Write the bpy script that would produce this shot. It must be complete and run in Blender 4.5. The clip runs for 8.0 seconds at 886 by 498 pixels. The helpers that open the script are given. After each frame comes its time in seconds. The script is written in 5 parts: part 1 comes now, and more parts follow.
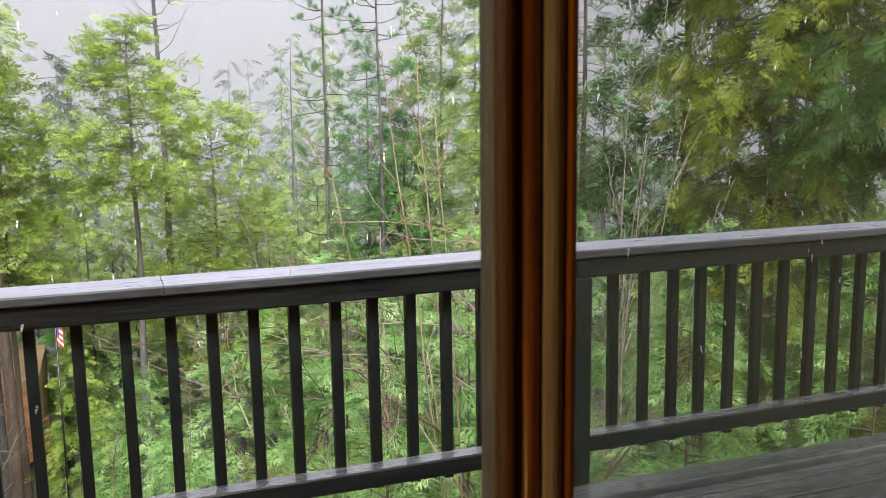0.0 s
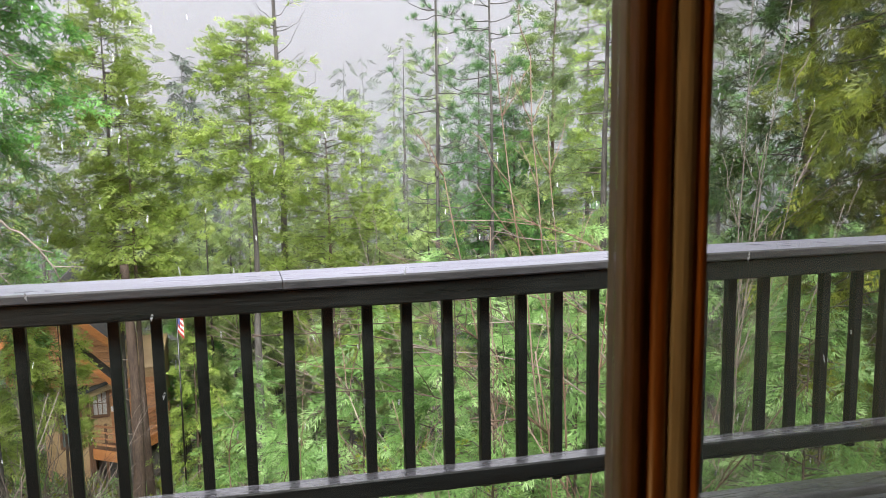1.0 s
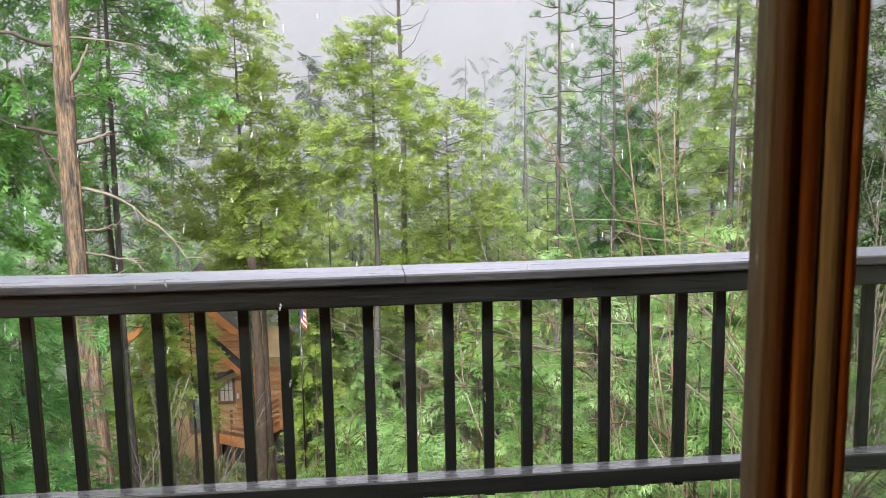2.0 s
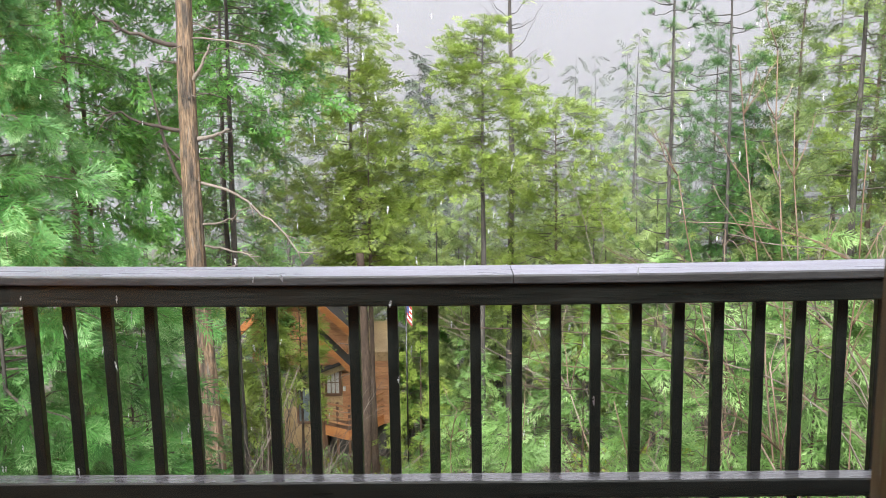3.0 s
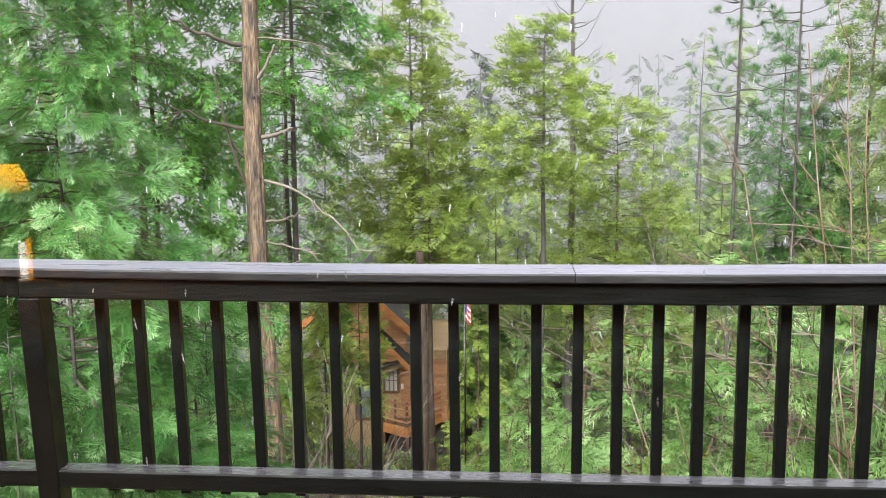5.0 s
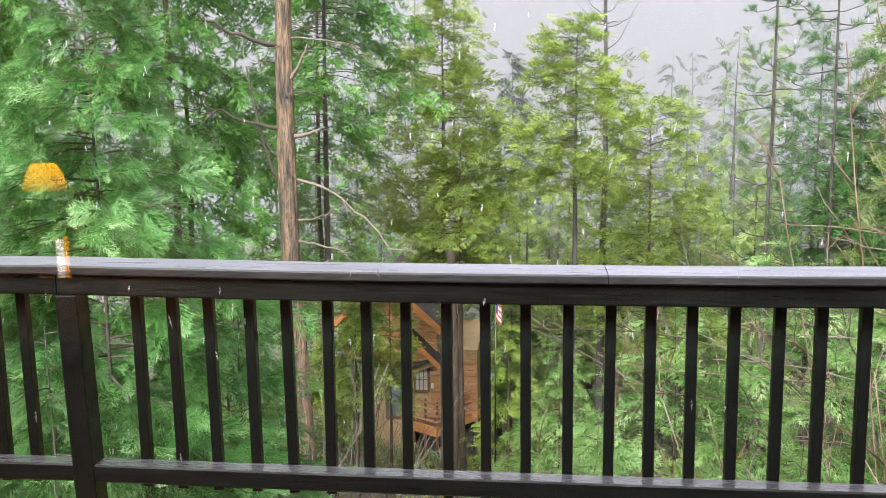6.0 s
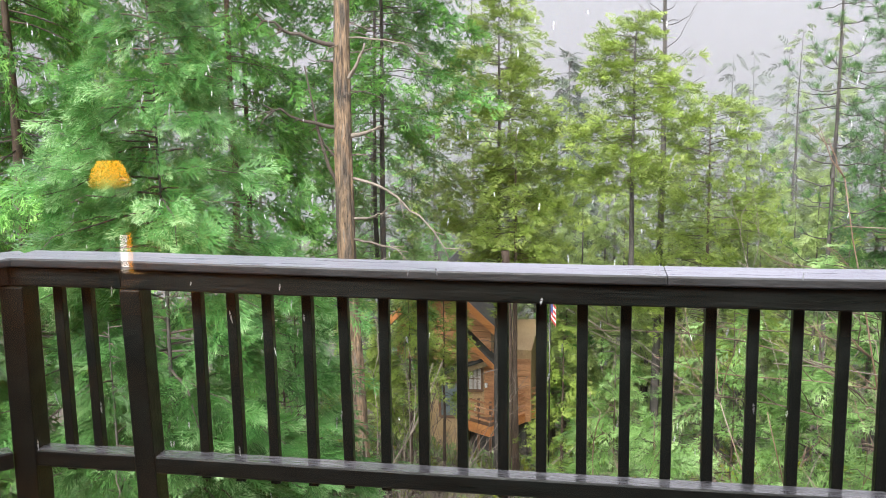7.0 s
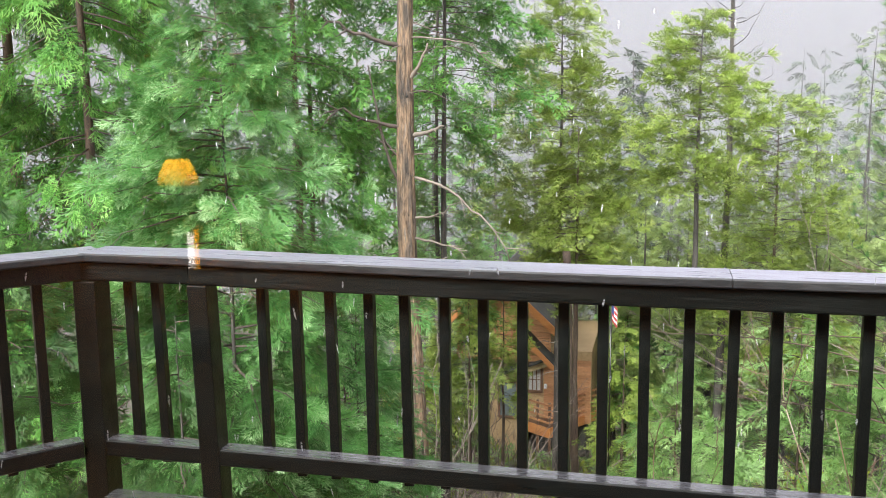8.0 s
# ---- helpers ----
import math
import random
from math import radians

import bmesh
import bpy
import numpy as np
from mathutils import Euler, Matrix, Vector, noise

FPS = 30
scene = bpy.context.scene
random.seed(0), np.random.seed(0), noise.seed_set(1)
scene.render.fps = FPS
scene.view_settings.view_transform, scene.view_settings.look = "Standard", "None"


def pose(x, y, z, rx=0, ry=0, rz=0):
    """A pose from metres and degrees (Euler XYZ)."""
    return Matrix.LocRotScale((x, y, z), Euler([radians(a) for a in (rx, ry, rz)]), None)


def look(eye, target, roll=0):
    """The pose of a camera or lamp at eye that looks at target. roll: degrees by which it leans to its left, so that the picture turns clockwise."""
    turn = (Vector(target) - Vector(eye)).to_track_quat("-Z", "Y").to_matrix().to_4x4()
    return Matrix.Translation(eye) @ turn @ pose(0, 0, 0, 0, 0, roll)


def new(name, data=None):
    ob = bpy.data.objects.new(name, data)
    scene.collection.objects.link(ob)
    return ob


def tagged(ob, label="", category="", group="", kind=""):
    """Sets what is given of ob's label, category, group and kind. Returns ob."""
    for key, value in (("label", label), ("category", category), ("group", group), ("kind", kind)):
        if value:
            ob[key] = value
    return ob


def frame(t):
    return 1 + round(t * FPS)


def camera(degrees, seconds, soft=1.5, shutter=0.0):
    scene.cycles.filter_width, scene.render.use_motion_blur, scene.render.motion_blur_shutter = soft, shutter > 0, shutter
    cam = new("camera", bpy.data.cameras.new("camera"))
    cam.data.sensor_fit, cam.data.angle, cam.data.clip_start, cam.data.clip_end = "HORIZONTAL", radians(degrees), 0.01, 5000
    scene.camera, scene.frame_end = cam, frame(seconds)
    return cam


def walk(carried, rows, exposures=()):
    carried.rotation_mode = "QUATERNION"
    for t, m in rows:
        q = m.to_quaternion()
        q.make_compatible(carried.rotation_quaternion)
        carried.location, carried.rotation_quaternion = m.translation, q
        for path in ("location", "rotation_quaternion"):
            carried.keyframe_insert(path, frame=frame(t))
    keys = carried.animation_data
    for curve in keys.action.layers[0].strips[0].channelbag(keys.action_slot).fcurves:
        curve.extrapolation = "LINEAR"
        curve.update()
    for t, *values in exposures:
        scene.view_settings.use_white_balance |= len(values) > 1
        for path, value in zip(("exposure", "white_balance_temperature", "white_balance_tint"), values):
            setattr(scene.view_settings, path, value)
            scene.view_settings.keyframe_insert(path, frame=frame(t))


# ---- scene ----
# Plan: x along the deck's railing, y out over the slope, z up from the deck boards; the viewer stands at the origin, indoors.
cam = camera(51.49, 8.0, soft=0.6)
cam.data.dof.use_dof = True
cam.data.dof.focus_distance = 9.0
cam.data.dof.aperture_fstop = 15.0

EYE = 1.6
PATH = [
    (0.0, 0.039, 0.006, 0.000, -20.53, -8.96, 0.71),
    (0.5, 0.030, 0.004, 0.004, -17.08, -8.94, 0.72),
    (1.0, 0.023, 0.003, 0.004, -13.70, -8.95, 0.74),
    (1.5, 0.018, 0.003, -0.001, -10.06, -8.96, 0.80),
    (2.0, 0.011, 0.003, -0.002, -6.25, -8.96, 0.76),
    (2.5, 0.005, 0.002, 0.000, -2.70, -8.96, 0.68),
    (3.0, 0.000, 0.000, 0.002, 0.45, -8.96, 0.60),
    (3.5, -0.004, -0.002, 0.002, 2.36, -8.96, 0.53),
    (4.0, -0.006, -0.003, -0.001, 3.16, -8.96, 0.50),
    (4.5, -0.008, -0.003, -0.002, 3.64, -8.96, 0.50),
    (5.0, -0.010, -0.003, -0.001, 4.19, -8.97, 0.50),
    (5.5, -0.012, -0.003, -0.001, 5.00, -8.97, 0.49),
    (6.0, -0.014, -0.003, 0.000, 6.14, -8.98, 0.49),
    (6.5, -0.017, -0.003, -0.001, 7.71, -9.00, 0.49),
    (7.0, -0.022, -0.004, -0.002, 9.58, -8.99, 0.50),
    (7.5, -0.024, -0.006, -0.001, 11.53, -8.98, 0.51),
    (8.0, -0.025, -0.008, -0.001, 13.40, -8.99, 0.48),
]
walk(cam, [(t, pose(x, y, EYE + z, 90 + p, r, a)) for t, x, y, z, a, p, r in PATH],
     exposures=[(0.0, 1.88), (8.0, 1.88)])

# ---- light: an overcast, misty sky and one very soft sun behind the cloud ----
world = bpy.data.worlds.new("overcast_sky")
scene.world = world
world.use_nodes = True
wn = world.node_tree
wn.nodes.clear()
sky = wn.nodes.new("ShaderNodeTexSky")
sky.sky_type, sky.sun_disc = 'NISHITA', False
sky.sun_elevation, sky.sun_rotation = radians(39), radians(196)
sky.air_density, sky.dust_density = 1.0, 4.0
# cloud brightens towards the zenith: a third of its brightness at the horizon
where = wn.nodes.new("ShaderNodeTexCoord")
height = wn.nodes.new("ShaderNodeSeparateXYZ")
wn.links.new(where.outputs["Generated"], height.inputs[0])
above = wn.nodes.new("ShaderNodeMath")
above.operation = 'MAXIMUM'
above.inputs[1].default_value = 0.0
wn.links.new(height.outputs[2], above.inputs[0])
cie = wn.nodes.new("ShaderNodeMath")
cie.operation = 'MULTIPLY_ADD'
cie.inputs[1].default_value, cie.inputs[2].default_value = 2.0, 1.0
wn.links.new(above.outputs[0], cie.inputs[0])
cloud = wn.nodes.new("ShaderNodeMixRGB")
cloud.blend_type = 'MULTIPLY'
cloud.inputs[0].default_value = 1.0
cloud.inputs[1].default_value = (2.33, 2.26, 2.50, 1)
wn.links.new(cie.outputs[0], cloud.inputs[2])
veil = wn.nodes.new("ShaderNodeMixRGB")
veil.inputs[0].default_value = 0.95
wn.links.new(sky.outputs[0], veil.inputs[1])
wn.links.new(cloud.outputs[0], veil.inputs[2])
bg = wn.nodes.new("ShaderNodeBackground")
bg.inputs[1].default_value = 0.08
wout = wn.nodes.new("ShaderNodeOutputWorld")
wn.links.new(veil.outputs[0], bg.inputs[0])
wn.links.new(bg.outputs[0], wout.inputs[0])

sun_data = bpy.data.lights.new("sun", 'SUN')
sun_data.energy, sun_data.angle, sun_data.color = 3.5, radians(45), (1.0, 0.985, 0.95)
sun = new("sun", sun_data)
sun.matrix_world = look((-14, -40, 42), (0, 10, 0))


# ---- materials ----
def nodes_of(name):
    m = bpy.data.materials.new(name)
    m.use_nodes = True
    t = m.node_tree
    t.nodes.clear()
    out = t.nodes.new("ShaderNodeOutputMaterial")
    return m, t, out


def noise_node(t, scale, detail=4.0, stretch=(1, 1, 1), rough=0.55):
    c = t.nodes.new("ShaderNodeTexCoord")
    mp = t.nodes.new("ShaderNodeMapping")
    mp.inputs["Scale"].default_value = stretch
    t.links.new(c.outputs["Object"], mp.inputs[0])
    n = t.nodes.new("ShaderNodeTexNoise")
    n.inputs["Scale"].default_value, n.inputs["Detail"].default_value, n.inputs["Roughness"].default_value = scale, detail, rough
    t.links.new(mp.outputs[0], n.inputs["Vector"])
    return n.outputs["Fac"]


def ramp(t, fac, stops):
    r = t.nodes.new("ShaderNodeValToRGB")
    e = r.color_ramp.elements
    while len(e) < len(stops):
        e.new(0.5)
    for k, (p, c) in enumerate(stops):
        e[k].position, e[k].color = p, (*c, 1)
    t.links.new(fac, r.inputs[0])
    return r.outputs[0]


def mixc(t, fac, a, b, mode='MIX'):
    m = t.nodes.new("ShaderNodeMixRGB")
    m.blend_type = mode
    for i, v in ((0, fac), (1, a), (2, b)):
        if isinstance(v, (int, float)):
            m.inputs[i].default_value = v
        elif isinstance(v, tuple):
            m.inputs[i].default_value = (*v, 1)
        else:
            t.links.new(v, m.inputs[i])
    return m.outputs[0]


def surface(name, stops, scale=6.0, stretch=(1, 1, 1), rough=0.7, bump=0.3, fine=60.0, fine_amount=0.35, metal=0.0, coat=0.0, spread=0.15, rough_var=0.0, spec=0.5, coat_rough=0.14):
    """Colour from broad stains and fine grain, with a relief of both."""
    m, t, out = nodes_of(name)
    p = t.nodes.new("ShaderNodeBsdfPrincipled")
    big = noise_node(t, scale, 5, stretch)
    small = noise_node(t, fine, 6, stretch)
    info = t.nodes.new("ShaderNodeObjectInfo")
    col = ramp(t, big, stops)
    lo, hi = 1 - fine_amount, 1 + fine_amount * 0.6
    col = mixc(t, 1.0, col, ramp(t, small, [(0.3, (lo, lo, lo)), (0.7, (hi, hi, hi))]), 'MULTIPLY')
    a, b = 1 - spread, 1.0
    col = mixc(t, 1.0, col, ramp(t, info.outputs["Random"], [(0.0, (a, a, a)), (1.0, (b, b, b))]), 'MULTIPLY')
    t.links.new(col, p.inputs["Base Color"])
    p.inputs["Roughness"].default_value, p.inputs["Metallic"].default_value = rough, metal
    p.inputs["Coat Weight"].default_value, p.inputs["Coat Roughness"].default_value = coat, coat_rough
    p.inputs["Specular IOR Level"].default_value = spec
    if rough_var:
        r1, r2 = max(rough - rough_var, 0.03), min(rough + rough_var, 1)
        rr = ramp(t, noise_node(t, scale * 2.3, 4, stretch), [(0.35, (r1, r1, r1)), (0.65, (r2, r2, r2))])
        t.links.new(rr, p.inputs["Roughness"])
    if bump:
        bn = t.nodes.new("ShaderNodeBump")
        bn.inputs["Strength"].default_value, bn.inputs["Distance"].default_value = bump, 0.01
        t.links.new(small, bn.inputs["Height"])
        t.links.new(bn.outputs[0], p.inputs["Normal"])
    t.links.new(p.outputs[0], out.inputs[0])
    return m


def foliage(name, dark, mid, light, patch=1.2, through_light=0.42, rough=0.45):
    """Leaves: each one a little different, in darker and lighter patches, paler towards each spray's tip, letting some
    light through.
    """
    m, t, out = nodes_of(name)
    geo = t.nodes.new("ShaderNodeNewGeometry")
    n = noise_node(t, patch, 3)
    tip_attr = t.nodes.new("ShaderNodeAttribute")
    tip_attr.attribute_name = "tip_tone"
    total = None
    for out_socket, weight in ((geo.outputs["Random Per Island"], 0.14), (n, 0.56), (tip_attr.outputs["Fac"], 0.40)):
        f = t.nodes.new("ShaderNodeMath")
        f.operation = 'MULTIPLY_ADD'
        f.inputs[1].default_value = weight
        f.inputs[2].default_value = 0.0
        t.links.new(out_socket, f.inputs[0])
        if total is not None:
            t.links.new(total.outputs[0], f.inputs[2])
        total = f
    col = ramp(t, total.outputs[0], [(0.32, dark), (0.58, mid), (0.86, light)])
    p = t.nodes.new("ShaderNodeBsdfPrincipled")
    p.inputs["Roughness"].default_value = rough
    p.inputs["Specular IOR Level"].default_value = 0.35
    t.links.new(col, p.inputs["Base Color"])
    tr = t.nodes.new("ShaderNodeBsdfTranslucent")
    t.links.new(col, tr.inputs[0])
    mx = t.nodes.new("ShaderNodeMixShader")
    mx.inputs[0].default_value = through_light
    t.links.new(p.outputs[0], mx.inputs[1])
    t.links.new(tr.outputs[0], mx.inputs[2])
    t.links.new(mx.outputs[0], out.inputs[0])
    return m


def emitter(name, colour, strength):
    m, t, out = nodes_of(name)
    e = t.nodes.new("ShaderNodeEmission")
    e.inputs[0].default_value, e.inputs[1].default_value = (*colour, 1), strength
    t.links.new(e.outputs[0], out.inputs[0])
    return m


def pane_material(name, gloss=1.0):
    m, t, out = nodes_of(name)
    clear = t.nodes.new("ShaderNodeBsdfTransparent")
    clear.inputs[0].default_value = (0.98, 0.985, 0.98, 1)
    shine = t.nodes.new("ShaderNodeBsdfGlossy")
    shine.inputs["Roughness"].default_value = 0.0
    shine.inputs[0].default_value = (gloss, gloss, gloss, 1)
    fr = t.nodes.new("ShaderNodeLayerWeight")
    fr.inputs[0].default_value = 0.5
    up = t.nodes.new("ShaderNodeMath")
    up.operation = 'POWER'
    up.inputs[1].default_value = 5.0
    t.links.new(fr.outputs["Facing"], up.inputs[0])
    base = t.nodes.new("ShaderNodeMath")
    base.operation = 'MULTIPLY_ADD'
    base.inputs[1].default_value, base.inputs[2].default_value = 0.9, 0.04
    t.links.new(up.outputs[0], base.inputs[0])
    mx = t.nodes.new("ShaderNodeMixShader")
    t.links.new(base.outputs[0], mx.inputs[0])
    t.links.new(clear.outputs[0], mx.inputs[1])
    t.links.new(shine.outputs[0], mx.inputs[2])
    t.links.new(mx.outputs[0], out.inputs[0])
    return m


def mesh_screen(name, cover, colour):
    """Fine woven insect mesh: mostly holes, the rest dull thread."""
    m, t, out = nodes_of(name)
    clear = t.nodes.new("ShaderNodeBsdfTransparent")
    thread = t.nodes.new("ShaderNodeBsdfDiffuse")
    thread.inputs[0].default_value = (*colour, 1)
    glow = t.nodes.new("ShaderNodeBsdfTranslucent")
    glow.inputs[0].default_value = (*colour, 1)
    both = t.nodes.new("ShaderNodeMixShader")
    t.links.new(thread.outputs[0], both.inputs[1])
    t.links.new(glow.outputs[0], both.inputs[2])
    mx = t.nodes.new("ShaderNodeMixShader")
    mx.inputs[0].default_value = cover
    t.links.new(clear.outputs[0], mx.inputs[1])
    t.links.new(both.outputs[0], mx.inputs[2])
    t.links.new(mx.outputs[0], out.inputs[0])
    return m


WET_PAINT = surface("wet_dark_paint", [(0.3, (0.0055, 0.0066, 0.0058)), (0.7, (0.013, 0.0155, 0.0135))], 5, (1, 1, 1), 0.45, 0.25, 55, 0.45, rough_var=0.12, spec=0.3)
WET_RAIL = surface("wet_dark_rail", [(0.3, (0.006, 0.0072, 0.0065)), (0.7, (0.016, 0.019, 0.017))], 3, (0.25, 2, 3), 0.42, 0.35, 26, 0.5, rough_var=0.15, spec=0.33)
# Sky sheen put into the pale lavender of the cap's top; sides stay dark.
SKY_SHEEN_CAP = surface("sky_sheen_cap_top", [(0.3, (0.25, 0.248, 0.315)), (0.7, (0.315, 0.313, 0.39))], 4, (0.4, 2.5, 1), 0.36, 0.08, 40, 0.10, coat=0.3, rough_var=0.1)
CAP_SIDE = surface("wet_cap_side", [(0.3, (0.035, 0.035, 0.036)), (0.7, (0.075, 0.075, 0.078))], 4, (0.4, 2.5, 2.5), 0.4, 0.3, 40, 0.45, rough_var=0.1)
DECK_WOOD = surface("wet_deck_board", [(0.3, (0.075, 0.08, 0.08)), (0.7, (0.15, 0.158, 0.155))], 3, (0.3, 3, 1), 0.3, 0.4, 40, 0.4, coat=0.7, rough_var=0.12)
VARNISH = surface("varnished_wood", [(0.3, (0.085, 0.030, 0.006)), (0.7, (0.17, 0.062, 0.012))], 5, (6, 6, 0.5), 0.34, 0.05, 40, 0.3, coat=0.9, coat_rough=0.1)
DULL_EDGE = surface("dull_wood_edge", [(0.3, (0.085, 0.078, 0.066)), (0.7, (0.12, 0.11, 0.092))], 5, (6, 6, 0.5), 0.6, 0.06, 40, 0.25, spec=0.2)
# Bark of the far trunks, lifted in colour to carry the haze before them.
HAZED_BARK = surface("haze_paled_bark", [(0.3, (0.07, 0.065, 0.06)), (0.7, (0.12, 0.115, 0.11))], 2, (2, 2, 0.4), 0.9, 0.3)
DARK_STAIN = surface("dark_stained_wood", [(0.3, (0.045, 0.021, 0.009)), (0.7, (0.085, 0.04, 0.015))], 5, (6, 6, 0.5), 0.6, 0.06, 40, 0.3, spec=0.15)
ORANGE_STAIN = surface("orange_stained_wood", [(0.3, (0.15, 0.052, 0.008)), (0.7, (0.27, 0.095, 0.016))], 5, (6, 6, 0.5), 0.38, 0.06, 40, 0.3, coat=0.3, coat_rough=0.2)
TAUPE = surface("taupe_wood_edge", [(0.3, (0.17, 0.155, 0.125)), (0.7, (0.23, 0.21, 0.17))], 5, (6, 6, 0.5), 0.55, 0.06, 40, 0.25)
GASKET = surface("dark_gasket", [(0.3, (0.012, 0.010, 0.008)), (0.7, (0.025, 0.02, 0.016))], 8, (1, 1, 1), 0.6, 0.1)
PLASTER = surface("warm_plaster", [(0.3, (0.34, 0.27, 0.20)), (0.7, (0.42, 0.34, 0.26))], 2, (1, 1, 1), 0.85, 0.2)
PINE_PANEL = surface("pine_panelling", [(0.3, (0.20, 0.11, 0.05)), (0.7, (0.30, 0.17, 0.08))], 2, (5, 5, 0.4), 0.5, 0.2, 30)
CARPET = surface("brown_carpet", [(0.3, (0.10, 0.075, 0.055)), (0.7, (0.15, 0.115, 0.085))], 3, (1, 1, 1), 0.95, 0.5, 150)
SHINGLE_DARK = surface("outer_siding", [(0.3, (0.10, 0.07, 0.05)), (0.7, (0.16, 0.11, 0.08))], 3, (1, 1, 4), 0.7, 0.3)
GLASS = pane_material("clear_glass")
SCREEN = mesh_screen("insect_mesh", 0.40, (0.112, 0.132, 0.092))
BARK_RED = surface("stripped_cedar_bark", [(0.30, (0.05, 0.042, 0.036)), (0.42, (0.135, 0.105, 0.083)), (0.50, (0.215, 0.15, 0.102)), (0.60, (0.29, 0.19, 0.118)), (0.70, (0.20, 0.175, 0.15))], 3.6, (2.8, 2.8, 0.42), 0.85, 1.0, 14, 0.8)
BARK_GREY = surface("grey_bark", [(0.3, (0.03, 0.027, 0.025)), (0.7, (0.115, 0.105, 0.096))], 3, (2, 2, 0.4), 0.85, 1.0, 18, 0.5)
BARK_BROWN = surface("brown_bark", [(0.3, (0.045, 0.030, 0.023)), (0.7, (0.115, 0.078, 0.057))], 3, (2, 2, 0.4), 0.85, 1.0, 18, 0.5)
DEAD_WOOD = surface("bleached_dead_wood", [(0.3, (0.13, 0.105, 0.088)), (0.7, (0.28, 0.235, 0.20))], 4, (1, 1, 1), 0.8, 0.5)
DARK_TWIG = surface("dark_twig", [(0.3, (0.05, 0.04, 0.034)), (0.7, (0.12, 0.095, 0.08))], 4, (1, 1, 1), 0.8, 0.4)
RED_TWIG = surface("reddish_twig", [(0.3, (0.11, 0.06, 0.036)), (0.5, (0.20, 0.125, 0.085)), (0.7, (0.36, 0.29, 0.24))], 1.2, (1, 1, 1), 0.7, 0.4)
SOIL = surface("forest_floor", [(0.3, (0.055, 0.045, 0.033)), (0.5, (0.11, 0.085, 0.06)), (0.7, (0.07, 0.085, 0.04))], 0.35, (1, 1, 1), 0.95, 0.8, 6, 0.5)
LEAF_NEAR = foliage("fresh_cedar", (0.048, 0.114, 0.024), (0.182, 0.336, 0.090), (0.422, 0.588, 0.265), 0.9)
LEAF_BLUE = foliage("bluish_cedar", (0.026, 0.107, 0.022), (0.114, 0.304, 0.075), (0.445, 0.655, 0.336), 0.9)
LEAF_DARK = foliage("dark_cedar", (0.039, 0.135, 0.025), (0.136, 0.352, 0.066), (0.335, 0.600, 0.165), 0.8)
LEAF_YELLOW = foliage("yellow_green_cedar", (0.103, 0.164, 0.028), (0.298, 0.409, 0.080), (0.399, 0.453, 0.157), 0.7)
LEAF_OLIVE = foliage("olive_cedar", (0.057, 0.082, 0.007), (0.179, 0.227, 0.019), (0.357, 0.391, 0.052), 0.8)
LEAF_DEEP = foliage("deep_green_cedar", (0.015, 0.046, 0.009), (0.045, 0.112, 0.020), (0.113, 0.198, 0.039), 0.8)
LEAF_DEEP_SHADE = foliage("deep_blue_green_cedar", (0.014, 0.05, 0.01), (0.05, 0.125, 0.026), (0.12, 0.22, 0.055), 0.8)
# darker cedar leaves that hold the shade of the low growth in their colour
LEAF_UNDER = foliage("shaded_cedar", (0.017, 0.064, 0.014), (0.060, 0.157, 0.038), (0.187, 0.323, 0.128), 0.9)
LEAF_MUTED = foliage("muted_cedar", (0.055, 0.095, 0.03), (0.14, 0.20, 0.065), (0.26, 0.33, 0.13), 0.8)
LEAF_PALE = foliage("pale_green_cedar", (0.125, 0.186, 0.059), (0.274, 0.372, 0.118), (0.433, 0.528, 0.225), 0.7)
LEAF_PINE = foliage("pine_needles", (0.030, 0.096, 0.024), (0.085, 0.216, 0.054), (0.205, 0.372, 0.118), 1.0)
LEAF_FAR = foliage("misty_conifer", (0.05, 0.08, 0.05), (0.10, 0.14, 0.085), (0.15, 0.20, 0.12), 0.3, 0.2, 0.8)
CABIN_WOOD = surface("orange_cedar_siding", [(0.3, (0.42, 0.19, 0.085)), (0.7, (0.62, 0.32, 0.16))], 1.5, (0.4, 0.4, 4), 0.6, 0.3, 20)
CABIN_TAN = surface("tan_board", [(0.3, (0.40, 0.27, 0.14)), (0.7, (0.54, 0.38, 0.21))], 1.5, (1, 1, 1), 0.7, 0.3, 20)
CABIN_PALE = surface("pale_eave_paint", [(0.3, (0.40, 0.31, 0.17)), (0.7, (0.52, 0.42, 0.26))], 3, (1, 1, 1), 0.6, 0.2)
CABIN_BARGE = surface("bright_orange_board", [(0.3, (0.52, 0.20, 0.065)), (0.7, (0.70, 0.31, 0.11))], 2, (0.6, 1, 3), 0.55, 0.2)
CABIN_TRIM = surface("brown_trim", [(0.3, (0.13, 0.07, 0.04)), (0.7, (0.22, 0.12, 0.07))], 3, (1, 1, 1), 0.6, 0.2)
ROOF_DARK = surface("dark_roof", [(0.3, (0.04, 0.042, 0.04)), (0.7, (0.09, 0.09, 0.085))], 2, (1, 1, 1), 0.9, 0.5, 20)
WINDOW_DARK = surface("window_glass_dim", [(0.3, (0.12, 0.15, 0.16)), (0.7, (0.2, 0.24, 0.25))], 1, (1, 1, 1), 0.12, 0.0, 5, 0.1)
CURTAIN = surface("pale_curtain", [(0.3, (0.5, 0.48, 0.47)), (0.7, (0.65, 0.63, 0.62))], 3, (6, 6, 0.2), 0.8, 0.1)
WHITE_PAINT = surface("white_paint", [(0.3, (0.72, 0.72, 0.72)), (0.7, (0.82, 0.82, 0.82))], 3, (1, 1, 1), 0.5, 0.1)
